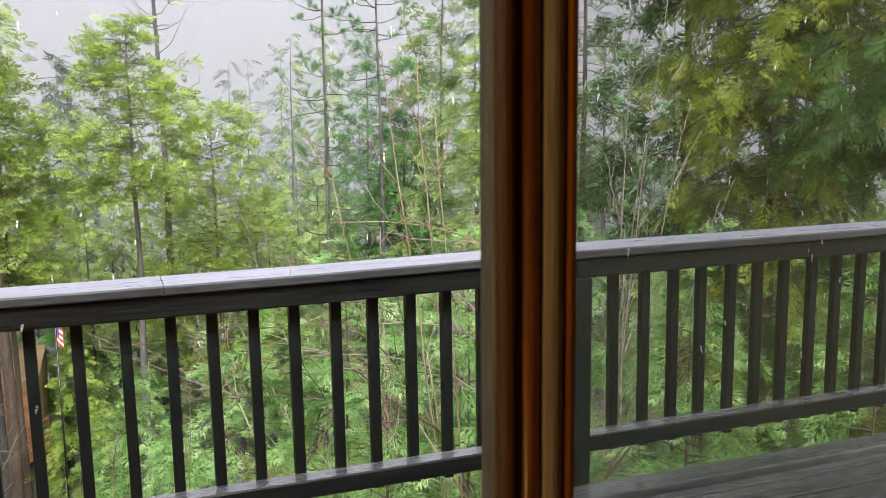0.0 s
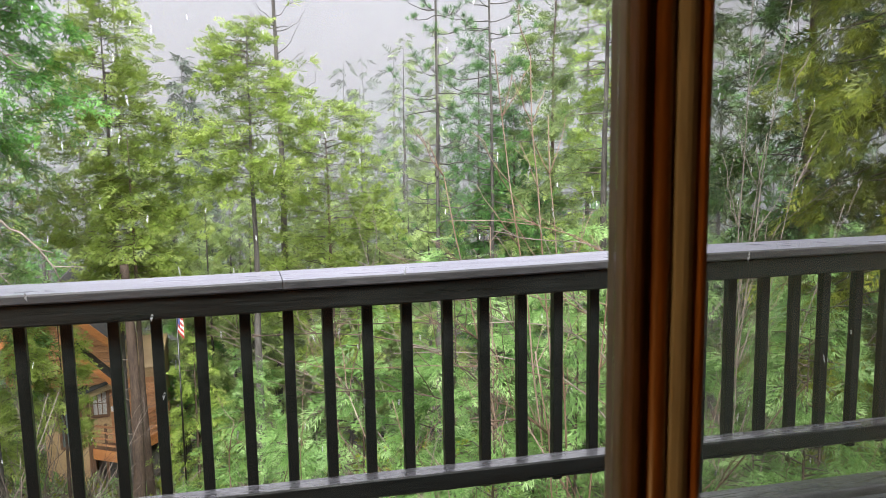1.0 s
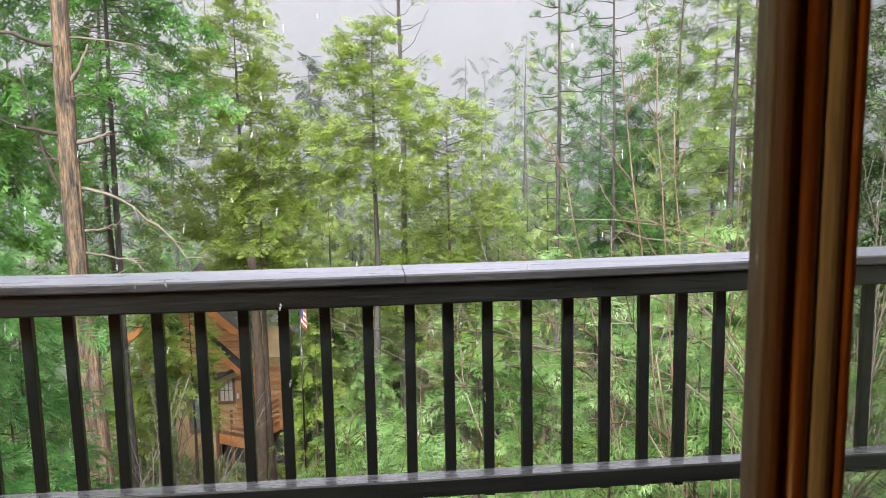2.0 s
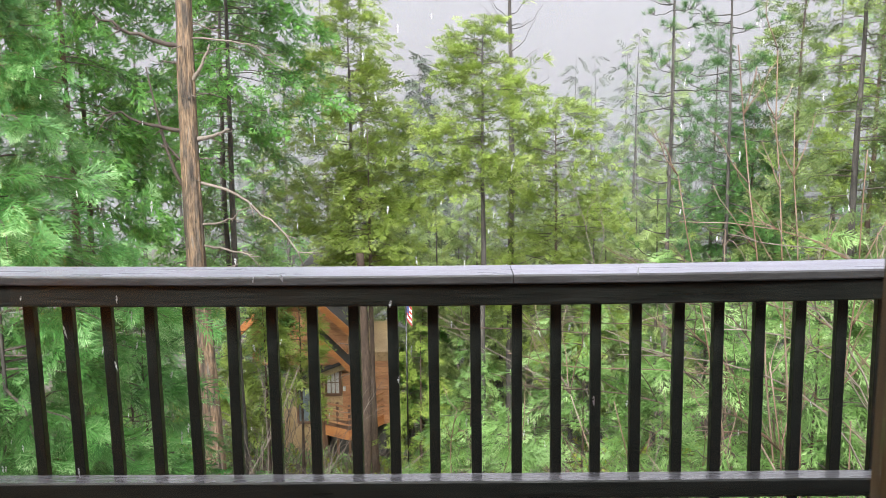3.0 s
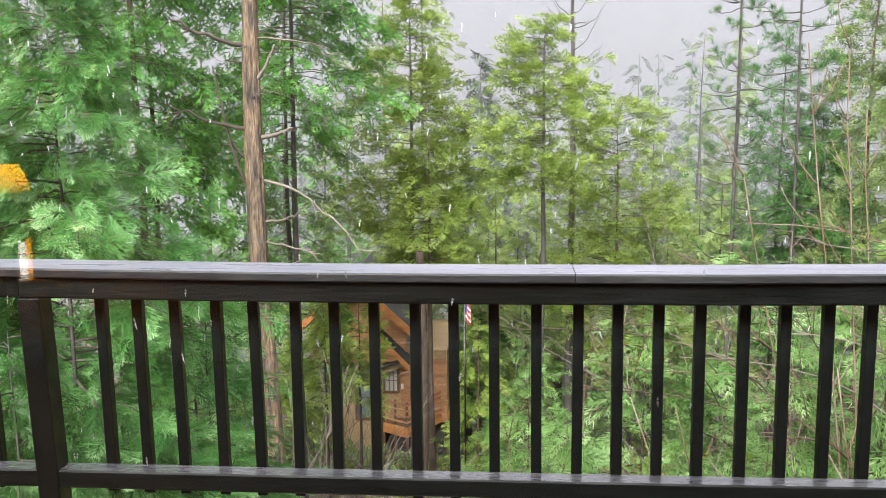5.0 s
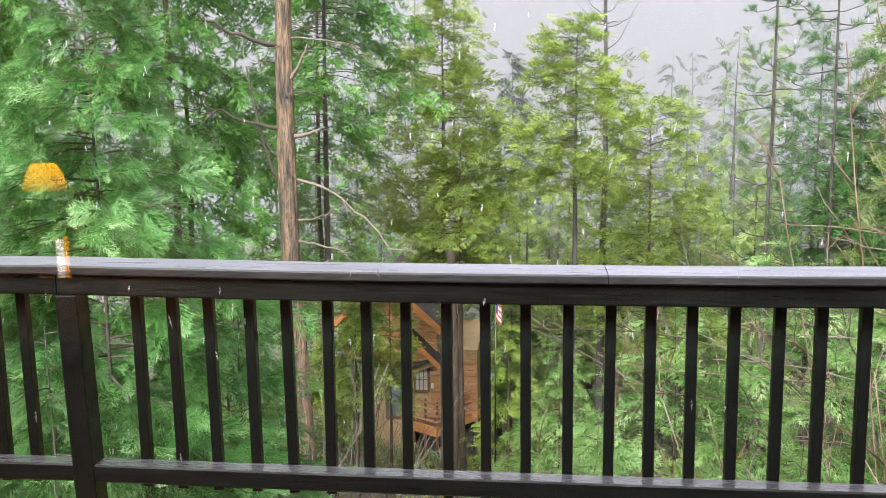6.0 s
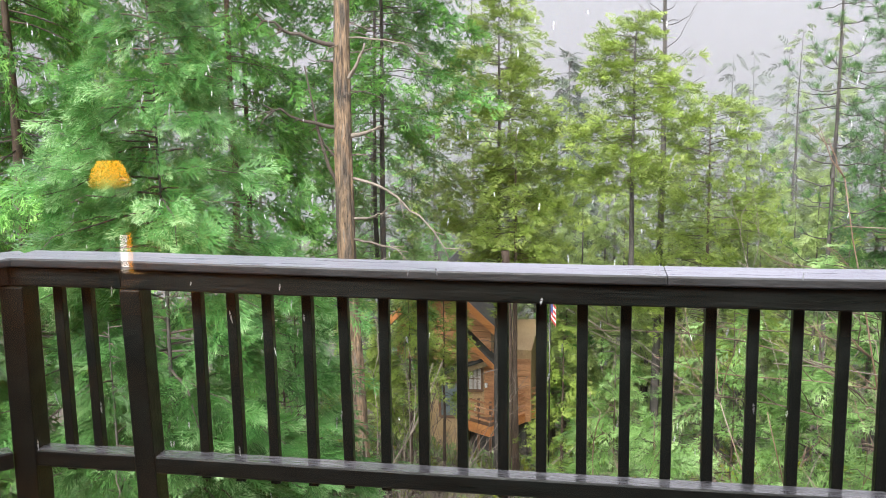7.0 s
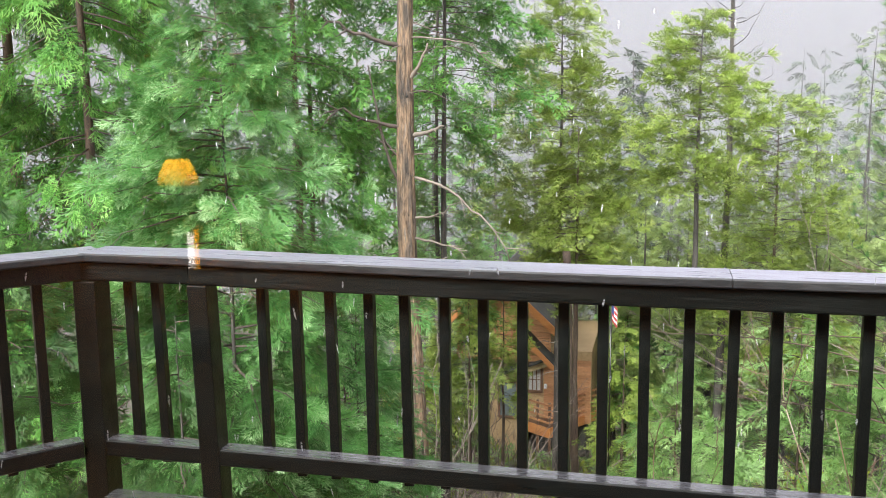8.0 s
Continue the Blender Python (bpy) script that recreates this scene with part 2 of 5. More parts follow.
FLAG_RED = surface("flag_red_cloth", [(0.3, (0.42, 0.05, 0.05)), (0.7, (0.55, 0.08, 0.07))], 3, (1, 1, 1), 0.8, 0.1)
FLAG_BLUE = surface("flag_blue_cloth", [(0.3, (0.05, 0.07, 0.2)), (0.7, (0.08, 0.1, 0.28))], 3, (1, 1, 1), 0.8, 0.1)
BLUE_TARP = surface("blue_plastic", [(0.3, (0.18, 0.30, 0.5)), (0.7, (0.35, 0.46, 0.62))], 3, (1, 1, 1), 0.4, 0.3)
METAL_DARK = surface("dark_metal", [(0.3, (0.05, 0.05, 0.05)), (0.7, (0.09, 0.09, 0.09))], 6, (1, 1, 1), 0.4, 0.1, metal=1.0)
AMBER_GLOW = emitter("lit_amber_glass", (1.0, 0.36, 0.005), 1.85)


def shade_glow():
    """A lit amber glass shade, brightest round the bulb near its top."""
    m, t, out = nodes_of("lit_amber_shade")
    c = t.nodes.new("ShaderNodeTexCoord")
    sep = t.nodes.new("ShaderNodeSeparateXYZ")
    t.links.new(c.outputs["Generated"], sep.inputs[0])
    r = ramp(t, sep.outputs[2], [(0.0, (0.55, 0.25, 0.007)), (0.45, (2.7, 1.07, 0.017)), (1.0, (3.5, 1.43, 0.017))])
    e = t.nodes.new("ShaderNodeEmission")
    t.links.new(r, e.inputs[0])
    t.links.new(e.outputs[0], out.inputs[0])
    return m


SHADE_GLOW = shade_glow()
WHITE_GLOW = emitter("lit_white_paper", (1.0, 0.88, 0.78), 2.35)


# ---- mesh helpers ----
def part(name, bm, material, parent=None, label=""):
    me = bpy.data.meshes.new(name)
    bm.to_mesh(me)
    bm.free()
    if material:
        me.materials.append(material)
    ob = new(name, me)
    if parent:
        ob.parent = parent
    if label:
        ob["label"] = label
    return ob


def thing(name, label, category, group="", kind="", at=(0, 0, 0)):
    ob = new(name)
    ob.location = at
    return tagged(ob, label, category, group, kind)


def box_bm(x0, x1, y0, y1, z0, z1, bevel=0.0, bm=None):
    b = bm or bmesh.new()
    r = bmesh.ops.create_cube(b, size=1)
    bmesh.ops.transform(b, matrix=Matrix.Translation(((x0 + x1) / 2, (y0 + y1) / 2, (z0 + z1) / 2)) @ Matrix.Diagonal((x1 - x0, y1 - y0, z1 - z0, 1)), verts=r["verts"])
    if bevel:
        edges = list({e for v in r["verts"] for e in v.link_edges})
        bmesh.ops.bevel(b, geom=edges, offset=bevel, segments=2, affect='EDGES', profile=0.5)
    return b


def leaf_mesh(name, co, young, material, parent=None, label=""):
    """A mesh of separate triangles from an array (n, 3, 3), each with its tone, paler towards its spray's tip."""
    n = len(co)
    me = bpy.data.meshes.new(name)
    me.vertices.add(3 * n)
    me.vertices.foreach_set("co", np.asarray(co, dtype=np.float32).ravel())
    me.loops.add(3 * n)
    me.loops.foreach_set("vertex_index", np.arange(3 * n, dtype=np.int32))
    me.polygons.add(n)
    me.polygons.foreach_set("loop_start", np.arange(0, 3 * n, 3, dtype=np.int32))
    me.update(calc_edges=True)
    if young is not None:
        a = me.attributes.new("tip_tone", 'FLOAT', 'POINT')
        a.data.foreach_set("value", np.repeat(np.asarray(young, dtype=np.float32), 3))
    me.materials.append(material)
    ob = new(name, me)
    if parent:
        ob.parent = parent
    if label:
        ob["label"] = label
    return ob


def tube_mesh(name, tubes, material, parent=None, label="", sides=5, rough=0.0, seed=0):
    """Tapered round limbs: each tube is (points, radii)."""
    rng = np.random.default_rng(seed)
    blocks, faces, start = [], [], 0
    ang = np.linspace(0, 2 * math.pi, sides, endpoint=False)
    ca, sa = np.cos(ang)[None, :, None], np.sin(ang)[None, :, None]
    for pts, rad in tubes:
        pts = np.asarray(pts, float)
        tan = np.gradient(pts, axis=0)
        tan /= np.linalg.norm(tan, axis=1)[:, None] + 1e-9
        ref = np.array([0.0, 0, 1]) if abs(tan[0][2]) < 0.8 else np.array([1.0, 0, 0])
        u = np.cross(tan, ref)
        u /= np.linalg.norm(u, axis=1)[:, None] + 1e-9
        w = np.cross(tan, u)
        m = len(pts)
        rr = np.asarray(rad, float)[:, None] * (1 + rough * rng.uniform(-1, 1, (m, sides)))
        blocks.append((pts[:, None, :] + rr[:, :, None] * (ca * u[:, None, :] + sa * w[:, None, :])).reshape(-1, 3))
        for i in range(m - 1):
            a, b = start + i * sides, start + (i + 1) * sides
            faces += [(a + j, a + (j + 1) % sides, b + (j + 1) % sides, b + j) for j in range(sides)]
        faces.append(tuple(range(start + sides - 1, start - 1, -1)))
        faces.append(tuple(range(start + (m - 1) * sides, start + m * sides)))
        start += m * sides
    verts = np.concatenate(blocks).tolist()
    me = bpy.data.meshes.new(name)
    me.from_pydata(verts, [], faces)
    me.polygons.foreach_set("use_smooth", [True] * len(faces))
    me.update()
    me.materials.append(material)
    ob = new(name, me)
    if parent:
        ob.parent = parent
    if label:
        ob["label"] = label
    return ob


def ground_z(x, y):
    """The hillside: it falls from the house to a valley and rises again far off."""
    r = math.hypot(x, y)
    if y < 0:
        base = -3.0 - 0.06 * y
    elif y < 48:
        base = -3.0 - 0.27 * y
    else:
        base = -15.96 - 4 * (1 - math.exp(-(y - 48) / 25))
        base += 13 * (1 / (1 + math.exp(-(r - 190) / 35)))
    return base + 0.25 * math.sin(0.35 * x + 1) * math.cos(0.3 * y) + min(2.0, 0.0012 * x * x)



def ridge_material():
    """Distant wooded ridge: its mist is put in as a pale glow of its own, faintly mottled."""
    m, t, out = nodes_of("glowing_haze_ridge")
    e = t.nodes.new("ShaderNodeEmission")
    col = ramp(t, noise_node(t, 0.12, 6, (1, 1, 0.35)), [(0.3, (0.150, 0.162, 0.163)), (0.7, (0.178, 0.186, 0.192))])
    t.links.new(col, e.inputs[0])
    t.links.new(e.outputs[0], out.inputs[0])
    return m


# ---- the ground, one sheet to the horizon ----
def build_ground():
    def steps(lo, hi):
        v = [0.0]
        while v[-1] < hi:
            v.append(v[-1] + max(0.8, 0.07 * v[-1]))
        w = [0.0]
        while w[-1] < -lo:
            w.append(w[-1] + max(0.8, 0.07 * w[-1]))
        return [-q for q in w[:0:-1]] + v
    xs, ys = steps(-1500, 1500), steps(-300, 2500)
    verts = [(x, y, ground_z(x, y) + 0.12 * noise.noise((x * 0.8, y * 0.8, 0))) for y in ys for x in xs]
    n = len(xs)
    faces = [(j * n + i, j * n + i + 1, (j + 1) * n + i + 1, (j + 1) * n + i) for j in range(len(ys) - 1) for i in range(n - 1)]
    me = bpy.data.meshes.new("ground")
    me.from_pydata(verts, [], faces)
    me.polygons.foreach_set("use_smooth", [True] * len(faces))
    me.materials.append(SOIL)
    tagged(new("ground", me), "brown leaf-littered forest slope falling from the house", "ground", kind="structure")


build_ground()

# ---- the room behind the glass ----
WY0, WY1 = 0.57, 0.72          # the window wall
DX0, DX1, DH = -0.80, 1.30, 2.08   # the sliding door's opening


def wall(name, boxes, material, label):
    bm = bmesh.new()
    for b in boxes:
        box_bm(*b, bm=bm)
    return tagged(part(name, bm, material), label, "wall", kind="structure")


wall("wall_north", [(-4.2, DX0, WY0, WY1, 0, 2.5), (DX1, 3.0, WY0, WY1, 0, 2.5), (DX0, DX1, WY0, WY1, DH, 2.5)], PINE_PANEL, "pine-panelled wall round the sliding glass door")
wall("wall_south", [(-4.2, 3.0, -5.35, -5.2, 0, 2.5)], PINE_PANEL, "pine-panelled back wall of the room")
wall("wall_west", [(-4.35, -4.2, -5.35, WY1, 0, 2.5)], PINE_PANEL, "pine-panelled side wall of the room")
wall("wall_east", [(3.0, 3.15, -5.35, WY1, 0, 2.5)], PINE_PANEL, "pine-panelled side wall of the room")
tagged(part("floor", box_bm(-4.35, 3.15, -5.35, WY1, -0.25, 0.0), CARPET), "brown carpeted floor of the room", "floor", kind="structure")
# Gable roof out of view, added to keep the sun off the railing's front.
def build_shading_roof():
    bm = bmesh.new()
    for y0, z0, y1, z1 in ((1.0, 2.62, -2.4, 4.6), (-6.0, 2.62, -2.4, 4.6)):
        v = [bm.verts.new((x, y, z + o)) for o in (0.04, 0.22) for x in (-4.9, 3.7) for y, z in ((y0, z0), (y1, z1))]
        for q in ((0, 1, 3, 2), (4, 6, 7, 5), (0, 4, 5, 1), (2, 3, 7, 6), (0, 2, 6, 4), (1, 5, 7, 3)):
            bm.faces.new([v[k] for k in q])
    bmesh.ops.recalc_face_normals(bm, faces=bm.faces)
    tagged(part("roof", bm, ROOF_DARK), "unseen dark roof added over the room to shade the railing", "roof", kind="structure")


build_shading_roof()
tagged(part("ceiling", box_bm(-4.35, 3.15, -5.35, WY1, 2.5, 2.65), PINE_PANEL), "wooden ceiling of the room", "ceiling", kind="structure")


def build_door():
    d = thing("door_1", "brown wooden sliding glass door with an insect screen", "sliding door", kind="structure")
    def bar(name, x0, x1, y0, y1, z0, z1, mat, bevel=0.004, label=""):
        part(name, box_bm(x0, x1, y0, y1, z0, z1, bevel), mat, d, label)
    # frame round the opening
    bar("jamb", DX0, DX0 + 0.035, WY0 - 0.015, WY1 + 0.01, 0.03, DH, VARNISH)
    bar("jamb", DX1 - 0.035, DX1, WY0 - 0.015, WY1 + 0.01, 0.03, DH, VARNISH)
    bar("head", DX0, DX1, WY0 - 0.015, WY1 + 0.01, DH - 0.04, DH - 0.001, VARNISH)
    bar("threshold", DX0, DX1, WY0 - 0.015, WY1 + 0.03, 0.001, 0.03, METAL_DARK)
    # fixed panel beside, sliding panel, meeting where the two stiles overlap
    for name, x0, x1, y0, y1 in (("fixed_panel_rail", DX0 + 0.036, 0.3058, 0.612, 0.648), ("sliding_panel_rail", 0.3675, DX1 - 0.036, 0.656, 0.692)):
        bar(name, x0, x1, y0, y1, 0.032, 0.14, VARNISH)
        bar(name, x0, x1, y0, y1, DH - 0.14, DH - 0.042, VARNISH)
    z0, z1 = 0.033, DH - 0.043
    bar("meeting_stile", 0.3066, 0.3150, 0.6165, 0.645, z0, z1, DULL_EDGE, 0.002, "dull edge strip")
    bar("meeting_stile", 0.3070, 0.3168, 0.598, 0.6160, z0, z1, DARK_STAIN, 0.004, "dark stained bead")
    bar("gasket", 0.3170, 0.3215, 0.603, 0.645, z0, z1, DARK_STAIN, 0.001)
    bm = bmesh.new()
    bmesh.ops.create_cone(bm, cap_ends=True, segments=28, radius1=0.0075, radius2=0.0075, depth=z1 - z0, matrix=Matrix.Translation((0.3296, 0.605, (z0 + z1) / 2)))
    for face in bm.faces:
        face.smooth = len(face.verts) == 4
    part("meeting_stile", bm, VARNISH, d, "rounded varnished bead")
    bar("meeting_stile", 0.3217, 0.3374, 0.6128, 0.645, z0, z1, DARK_STAIN, 0.001)
    bar("meeting_stile", 0.3377, 0.3553, 0.596, 0.692, z0, z1, TAUPE, 0.007, "taupe flat edge strip")
    bar("meeting_stile", 0.3555, 0.3670, 0.599, 0.692, z0, z1, ORANGE_STAIN, 0.005, "orange stained stile")
    p = part("pane", box_bm(DX0 + 0.036, 0.3060, 0.627, 0.631, 0.141, DH - 0.141), GLASS, d, "clear glass pane")
    p.visible_shadow = False
    p = part("pane", box_bm(0.3687, DX1 - 0.036, 0.672, 0.676, 0.141, DH - 0.141), GLASS, d, "clear glass pane")
    p.visible_shadow = False
    bm = bmesh.new()
    bmesh.ops.create_grid(bm, x_segments=1, y_segments=1, size=0.5, matrix=Matrix.Translation(((0.3687 + DX1 - 0.036) / 2, 0.705, DH / 2)) @ Matrix.Rotation(radians(90), 4, 'X') @ Matrix.Diagonal((DX1 - 0.036 - 0.3687, DH - 0.1, 1, 1)))
    part("insect_screen", bm, SCREEN, d, "dark fine-mesh insect screen")


build_door()

# ---- the deck and its railing ----
RY = 3.2


def build_deck():
    deck = thing("deck", "wet grey wooden deck with gapped boards", "deck", kind="structure")
    y, rng = WY1 + 0.035, random.Random(3)
    while y < 3.03:
        w = 0.138
        part("board", box_bm(-3.6, 5.2, y, min(y + w, 3.055), -0.036 + rng.uniform(-0.002, 0.002), rng.uniform(-0.002, 0.002), 0.004), DECK_WOOD, deck)
        y += w + 0.011
    part("edge_board", box_bm(-2.2, 5.2, 3.07, 3.198, -0.03, 0.032, 0.008), DECK_WOOD, deck, "raised wet edge board")
    for k in range(9):
        part("joist", box_bm(-3.4 + k * 1.05, -3.36 + k * 1.05, WY1 + 0.02, 3.15, -0.24, -0.04), WET_PAINT, deck)
    part("rim_joist", box_bm(-2.2, 5.2, 3.16, 3.198, -0.26, -0.032), WET_PAINT, deck)


build_deck()

CAP_T, CAP_B = 1.02, 0.985
FAS_B, BR_T, BR_B = 0.905, 0.236, 0.166


def wavy_board(x0, x1, y0, y1, z0, z1, sag=0.0, seed=0):
    """A long board, slightly bowed and uneven along its length."""
    bm = bmesh.new()
    n = max(2, int((x1 - x0) / 0.25))
    rings = []
    b = 0.006
    for i in range(n + 1):
        f = i / n
        x = x0 + (x1 - x0) * f
        dz = -sag * max(0.0, 1 - (x / 1.8) ** 2) + 0.0015 * noise.noise((x * 2.1, seed, 0))
        dy = 0.0015 * noise.noise((x * 1.7, seed, 5))
        sec = [(y0 + b, z0), (y1 - b, z0), (y1, z0 + b), (y1, z1 - b), (y1 - b, z1), (y0 + b, z1), (y0, z1 - b), (y0, z0 + b)]
        rings.append([bm.verts.new((x, yy + dy, zz + dz)) for yy, zz in sec])
    for r, s in zip(rings, rings[1:]):
        for k in range(8):
            bm.faces.new((r[k], s[k], s[(k + 1) % 8], r[(k + 1) % 8]))
    bm.faces.new(rings[0])
    bm.faces.new(rings[-1][::-1])
    bmesh.ops.recalc_face_normals(bm, faces=bm.faces)
    bm.normal_update()
    # upward faces take the paler colour that carries the sky sheen
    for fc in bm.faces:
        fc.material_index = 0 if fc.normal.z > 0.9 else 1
    return bm


# The bottom rail's top likewise has the sky's sheen in its colour.
SKY_SHEEN_RAIL = surface("sky_sheen_bottom_rail_top", [(0.3, (0.10, 0.10, 0.115)), (0.7, (0.19, 0.19, 0.21))], 4, (0.4, 2.5, 2.5), 0.25, 0.3, 40, 0.45, coat=1.0, rough_var=0.1)


def build_rail():
    rail = thing("deck_railing", "wet dark brown wooden deck railing with square balusters", "railing")
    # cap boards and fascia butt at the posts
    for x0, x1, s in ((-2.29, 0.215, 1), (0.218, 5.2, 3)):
        part("cap_board", wavy_board(x0, x1, RY - 0.022, RY + 0.185, CAP_B, CAP_T, 0.014, s), SKY_SHEEN_CAP, rail, "wet weathered cap board, sky sheen coloured into its top")
    for x0, x1, s in ((-2.33, -1.824, 4), (-1.821, 1.80, 5), (1.803, 5.2, 6)):
        part("top_rail", wavy_board(x0, x1, RY, RY + 0.085, FAS_B, CAP_B - 0.002, 0.014, s), WET_RAIL, rail)
    for x0, x1, s in ((-2.27, -1.811, 7), (-1.722, 1.776, 8), (1.868, 5.2, 9)):
        part("bottom_rail", wavy_board(x0, x1, RY, RY + 0.085, BR_B, BR_T, 0.005, s), SKY_SHEEN_RAIL, rail)
    for x0, x1, tilt in ((-1.830, -1.745, 0.030), (1.778, 1.866, 0.0)):
        bm = box_bm(x0, x1, RY - 0.006, RY + 0.09, -0.6, FAS_B - 0.001, 0.006)
        for v in bm.verts:
            v.co.x += tilt * (FAS_B - v.co.z)
        part("post", bm, WET_PAINT, rail)
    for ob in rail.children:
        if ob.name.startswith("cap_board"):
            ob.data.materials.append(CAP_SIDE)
        elif ob.name.startswith(("top_rail", "bottom_rail")):
            ob.data.materials.append(WET_RAIL)
    part("post", box_bm(-2.335, -2.235, RY - 0.01, RY + 0.10, -3.6, FAS_B - 0.001, 0.006), WET_PAINT, rail)
    xs = [-2.14, -2.012] + [-1.556 + 0.1493 * i for i in range(22)] + [2.03 + 0.1485 * i for i in range(21)]
    rng = random.Random(5)
    shape = box_bm(-0.0195, 0.0195, 0, 0.038, 0.118, FAS_B + 0.02, 0.003)
    first = part("baluster", shape, WET_PAINT, rail)
    for k, x in enumerate(xs):
        ob = first
        if k:
            ob = new("baluster", first.data)
            ob.parent = rail
        ob.location = (x + rng.uniform(-0.004, 0.004), RY + 0.0865, rng.uniform(-0.006, 0.006))
        ob.rotation_euler = (0, rng.uniform(-0.004, 0.004) - (0.012 if x < -0.9 else 0.004), rng.uniform(-0.05, 0.05))
    # the return run, turned towards the house
    turn = Matrix.Translation((-2.28, RY + 0.02, 0)) @ Matrix.Rotation(radians(180 + 49), 4, 'Z')
    def angled(name, bm, mat, label=""):
        bmesh.ops.transform(bm, matrix=turn, verts=bm.verts)
        ob = part(name, bm, mat, rail, label)
        ob.data.materials.append(CAP_SIDE if mat == SKY_SHEEN_CAP else WET_RAIL)
        return ob
    angled("cap_board", wavy_board(-0.06, 2.6, -0.165, 0.04, CAP_B, CAP_T - 0.002, 0, 11), SKY_SHEEN_CAP, "wet weathered cap board, sky sheen coloured into its top")
    angled("top_rail", wavy_board(-0.03, 2.6, -0.085, 0.0, FAS_B, CAP_B - 0.003, 0, 12), WET_RAIL)
    angled("bottom_rail", wavy_board(0.062, 2.6, -0.085, 0.0, BR_B - 0.006, BR_T - 0.006, 0, 13), SKY_SHEEN_RAIL)
    for i in range(16):
        angled("baluster", box_bm(0.16 + 0.142 * i, 0.199 + 0.142 * i, -0.125, -0.087, 0.118, FAS_B + 0.02, 0.003), WET_PAINT)


build_rail()


# ---- foliage ----
def leaflet(p, d, n, length, width):
    """A narrow pointed scale-leaf from p along d."""
    p, d = np.asarray(p, float), np.asarray(d, float)
    s = np.cross(n, d)
    return [p - s * width * 0.8, p + d * length * 0.25 + s * width, p + d * length]


def frond(pairs, subs, seed=0, fan=40.0, lean=26.0, width=0.018, droop=0.24):
    """One flat spray, 1 long, along x: side shoots swept forward, each with finer shoots. Each leaf comes with how near the tip it is."""
    rng = np.random.default_rng(seed)
    up = np.array([0, 0, 1.0])
    # young rises towards the tip, where the leaf colour is paler
    out, young = [], []
    for i in range(pairs):
        f = (i + 0.5) / pairs
        base = np.array([f * 0.88, 0, -droop * f * f])
        for s in (1, -1):
            a = radians(fan * (1.1 - 0.45 * f) + rng.uniform(-9, 9)) * s
            ln = (0.14 + 0.36 * math.sin(math.pi * (0.2 + 0.75 * f))) * rng.uniform(0.65, 1.2)
            d = np.array([math.cos(a), math.sin(a), rng.uniform(-0.35, 0.1) - 0.4 * f * droop])
            d /= np.linalg.norm(d)
            out.append(leaflet(base, d, up, ln, width))
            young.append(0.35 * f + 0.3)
            for j in range(subs):
                g = (j + 0.6) / (subs + 0.5)
                for q in (1, -1):
                    b = a + radians(lean + rng.uniform(-6, 6)) * q
                    e = np.array([math.cos(b), math.sin(b), d[2] + rng.uniform(-0.25, 0.2)])
                    e /= np.linalg.norm(e)
                    out.append(leaflet(base + d * ln * g, e, up, ln * (0.78 - 0.34 * g), width * 0.85))
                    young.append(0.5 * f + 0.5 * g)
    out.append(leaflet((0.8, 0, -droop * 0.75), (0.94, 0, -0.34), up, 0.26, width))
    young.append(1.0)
    return np.array(out), np.array(young)


def tuft(n, seed=0, width=0.022):
    """A pine's tuft of long needles round the end of a twig, along x."""
    rng = np.random.default_rng(seed)
    out = []
    for _ in range(n):
        a, b = rng.uniform(0, 2 * math.pi), rng.uniform(0.2, 1.25)
        d = np.array([math.cos(b), math.sin(b) * math.cos(a), math.sin(b) * math.sin(a)])
        q = np.cross(d, rng.normal(size=3))
        q /= np.linalg.norm(q)
        out.append(leaflet((rng.uniform(-0.25, 0.1), 0, 0), d, q, rng.uniform(0.6, 1.0), width))
    return np.array(out), rng.uniform(0, 1, n)


FRONDS = {"fine": [frond(7, 2, s, 38, 24, 0.0195) for s in range(4)],
          "soft": [frond(5, 2, s + 50, 40, 25, 0.024) for s in range(4)],
          "mid": [frond(4, 1, s + 10, 42, 27, 0.038) for s in range(4)],
          "wood": [frond(6, 0, s + 60, 46, width=0.062) for s in range(4)],
          "far": [frond(4, 0, s + 20, 46, width=0.10) for s in range(4)],
          "tuft": [tuft(30, s + 30) for s in range(4)],
          "tuft_far": [tuft(13, s + 40, 0.045) for s in range(4)]}


def scatter(kind, rng, pos, dirs, sizes, roll=0.5):
    """Sprays of one kind at the given places, pointing along dirs."""
    pos, dirs, sizes = np.asarray(pos), np.asarray(dirs), np.asarray(sizes)
    dirs = dirs / (np.linalg.norm(dirs, axis=1)[:, None] + 1e-9)
    up = np.array([0, 0, 1.0]) + rng.normal(0, roll, (len(pos), 3))
    side = np.cross(up, dirs)
    side /= np.linalg.norm(side, axis=1)[:, None] + 1e-9
    nor = np.cross(dirs, side)
    rot = np.stack([dirs, side, nor], axis=2) * sizes[:, None, None]
    pick = rng.integers(0, 4, len(pos))
    out, young = [], []
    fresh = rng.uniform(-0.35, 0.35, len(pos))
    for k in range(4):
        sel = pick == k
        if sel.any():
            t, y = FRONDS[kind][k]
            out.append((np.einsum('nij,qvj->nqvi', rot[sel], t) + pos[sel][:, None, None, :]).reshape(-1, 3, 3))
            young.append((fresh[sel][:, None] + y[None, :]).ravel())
    return np.concatenate(out), np.concatenate(young)


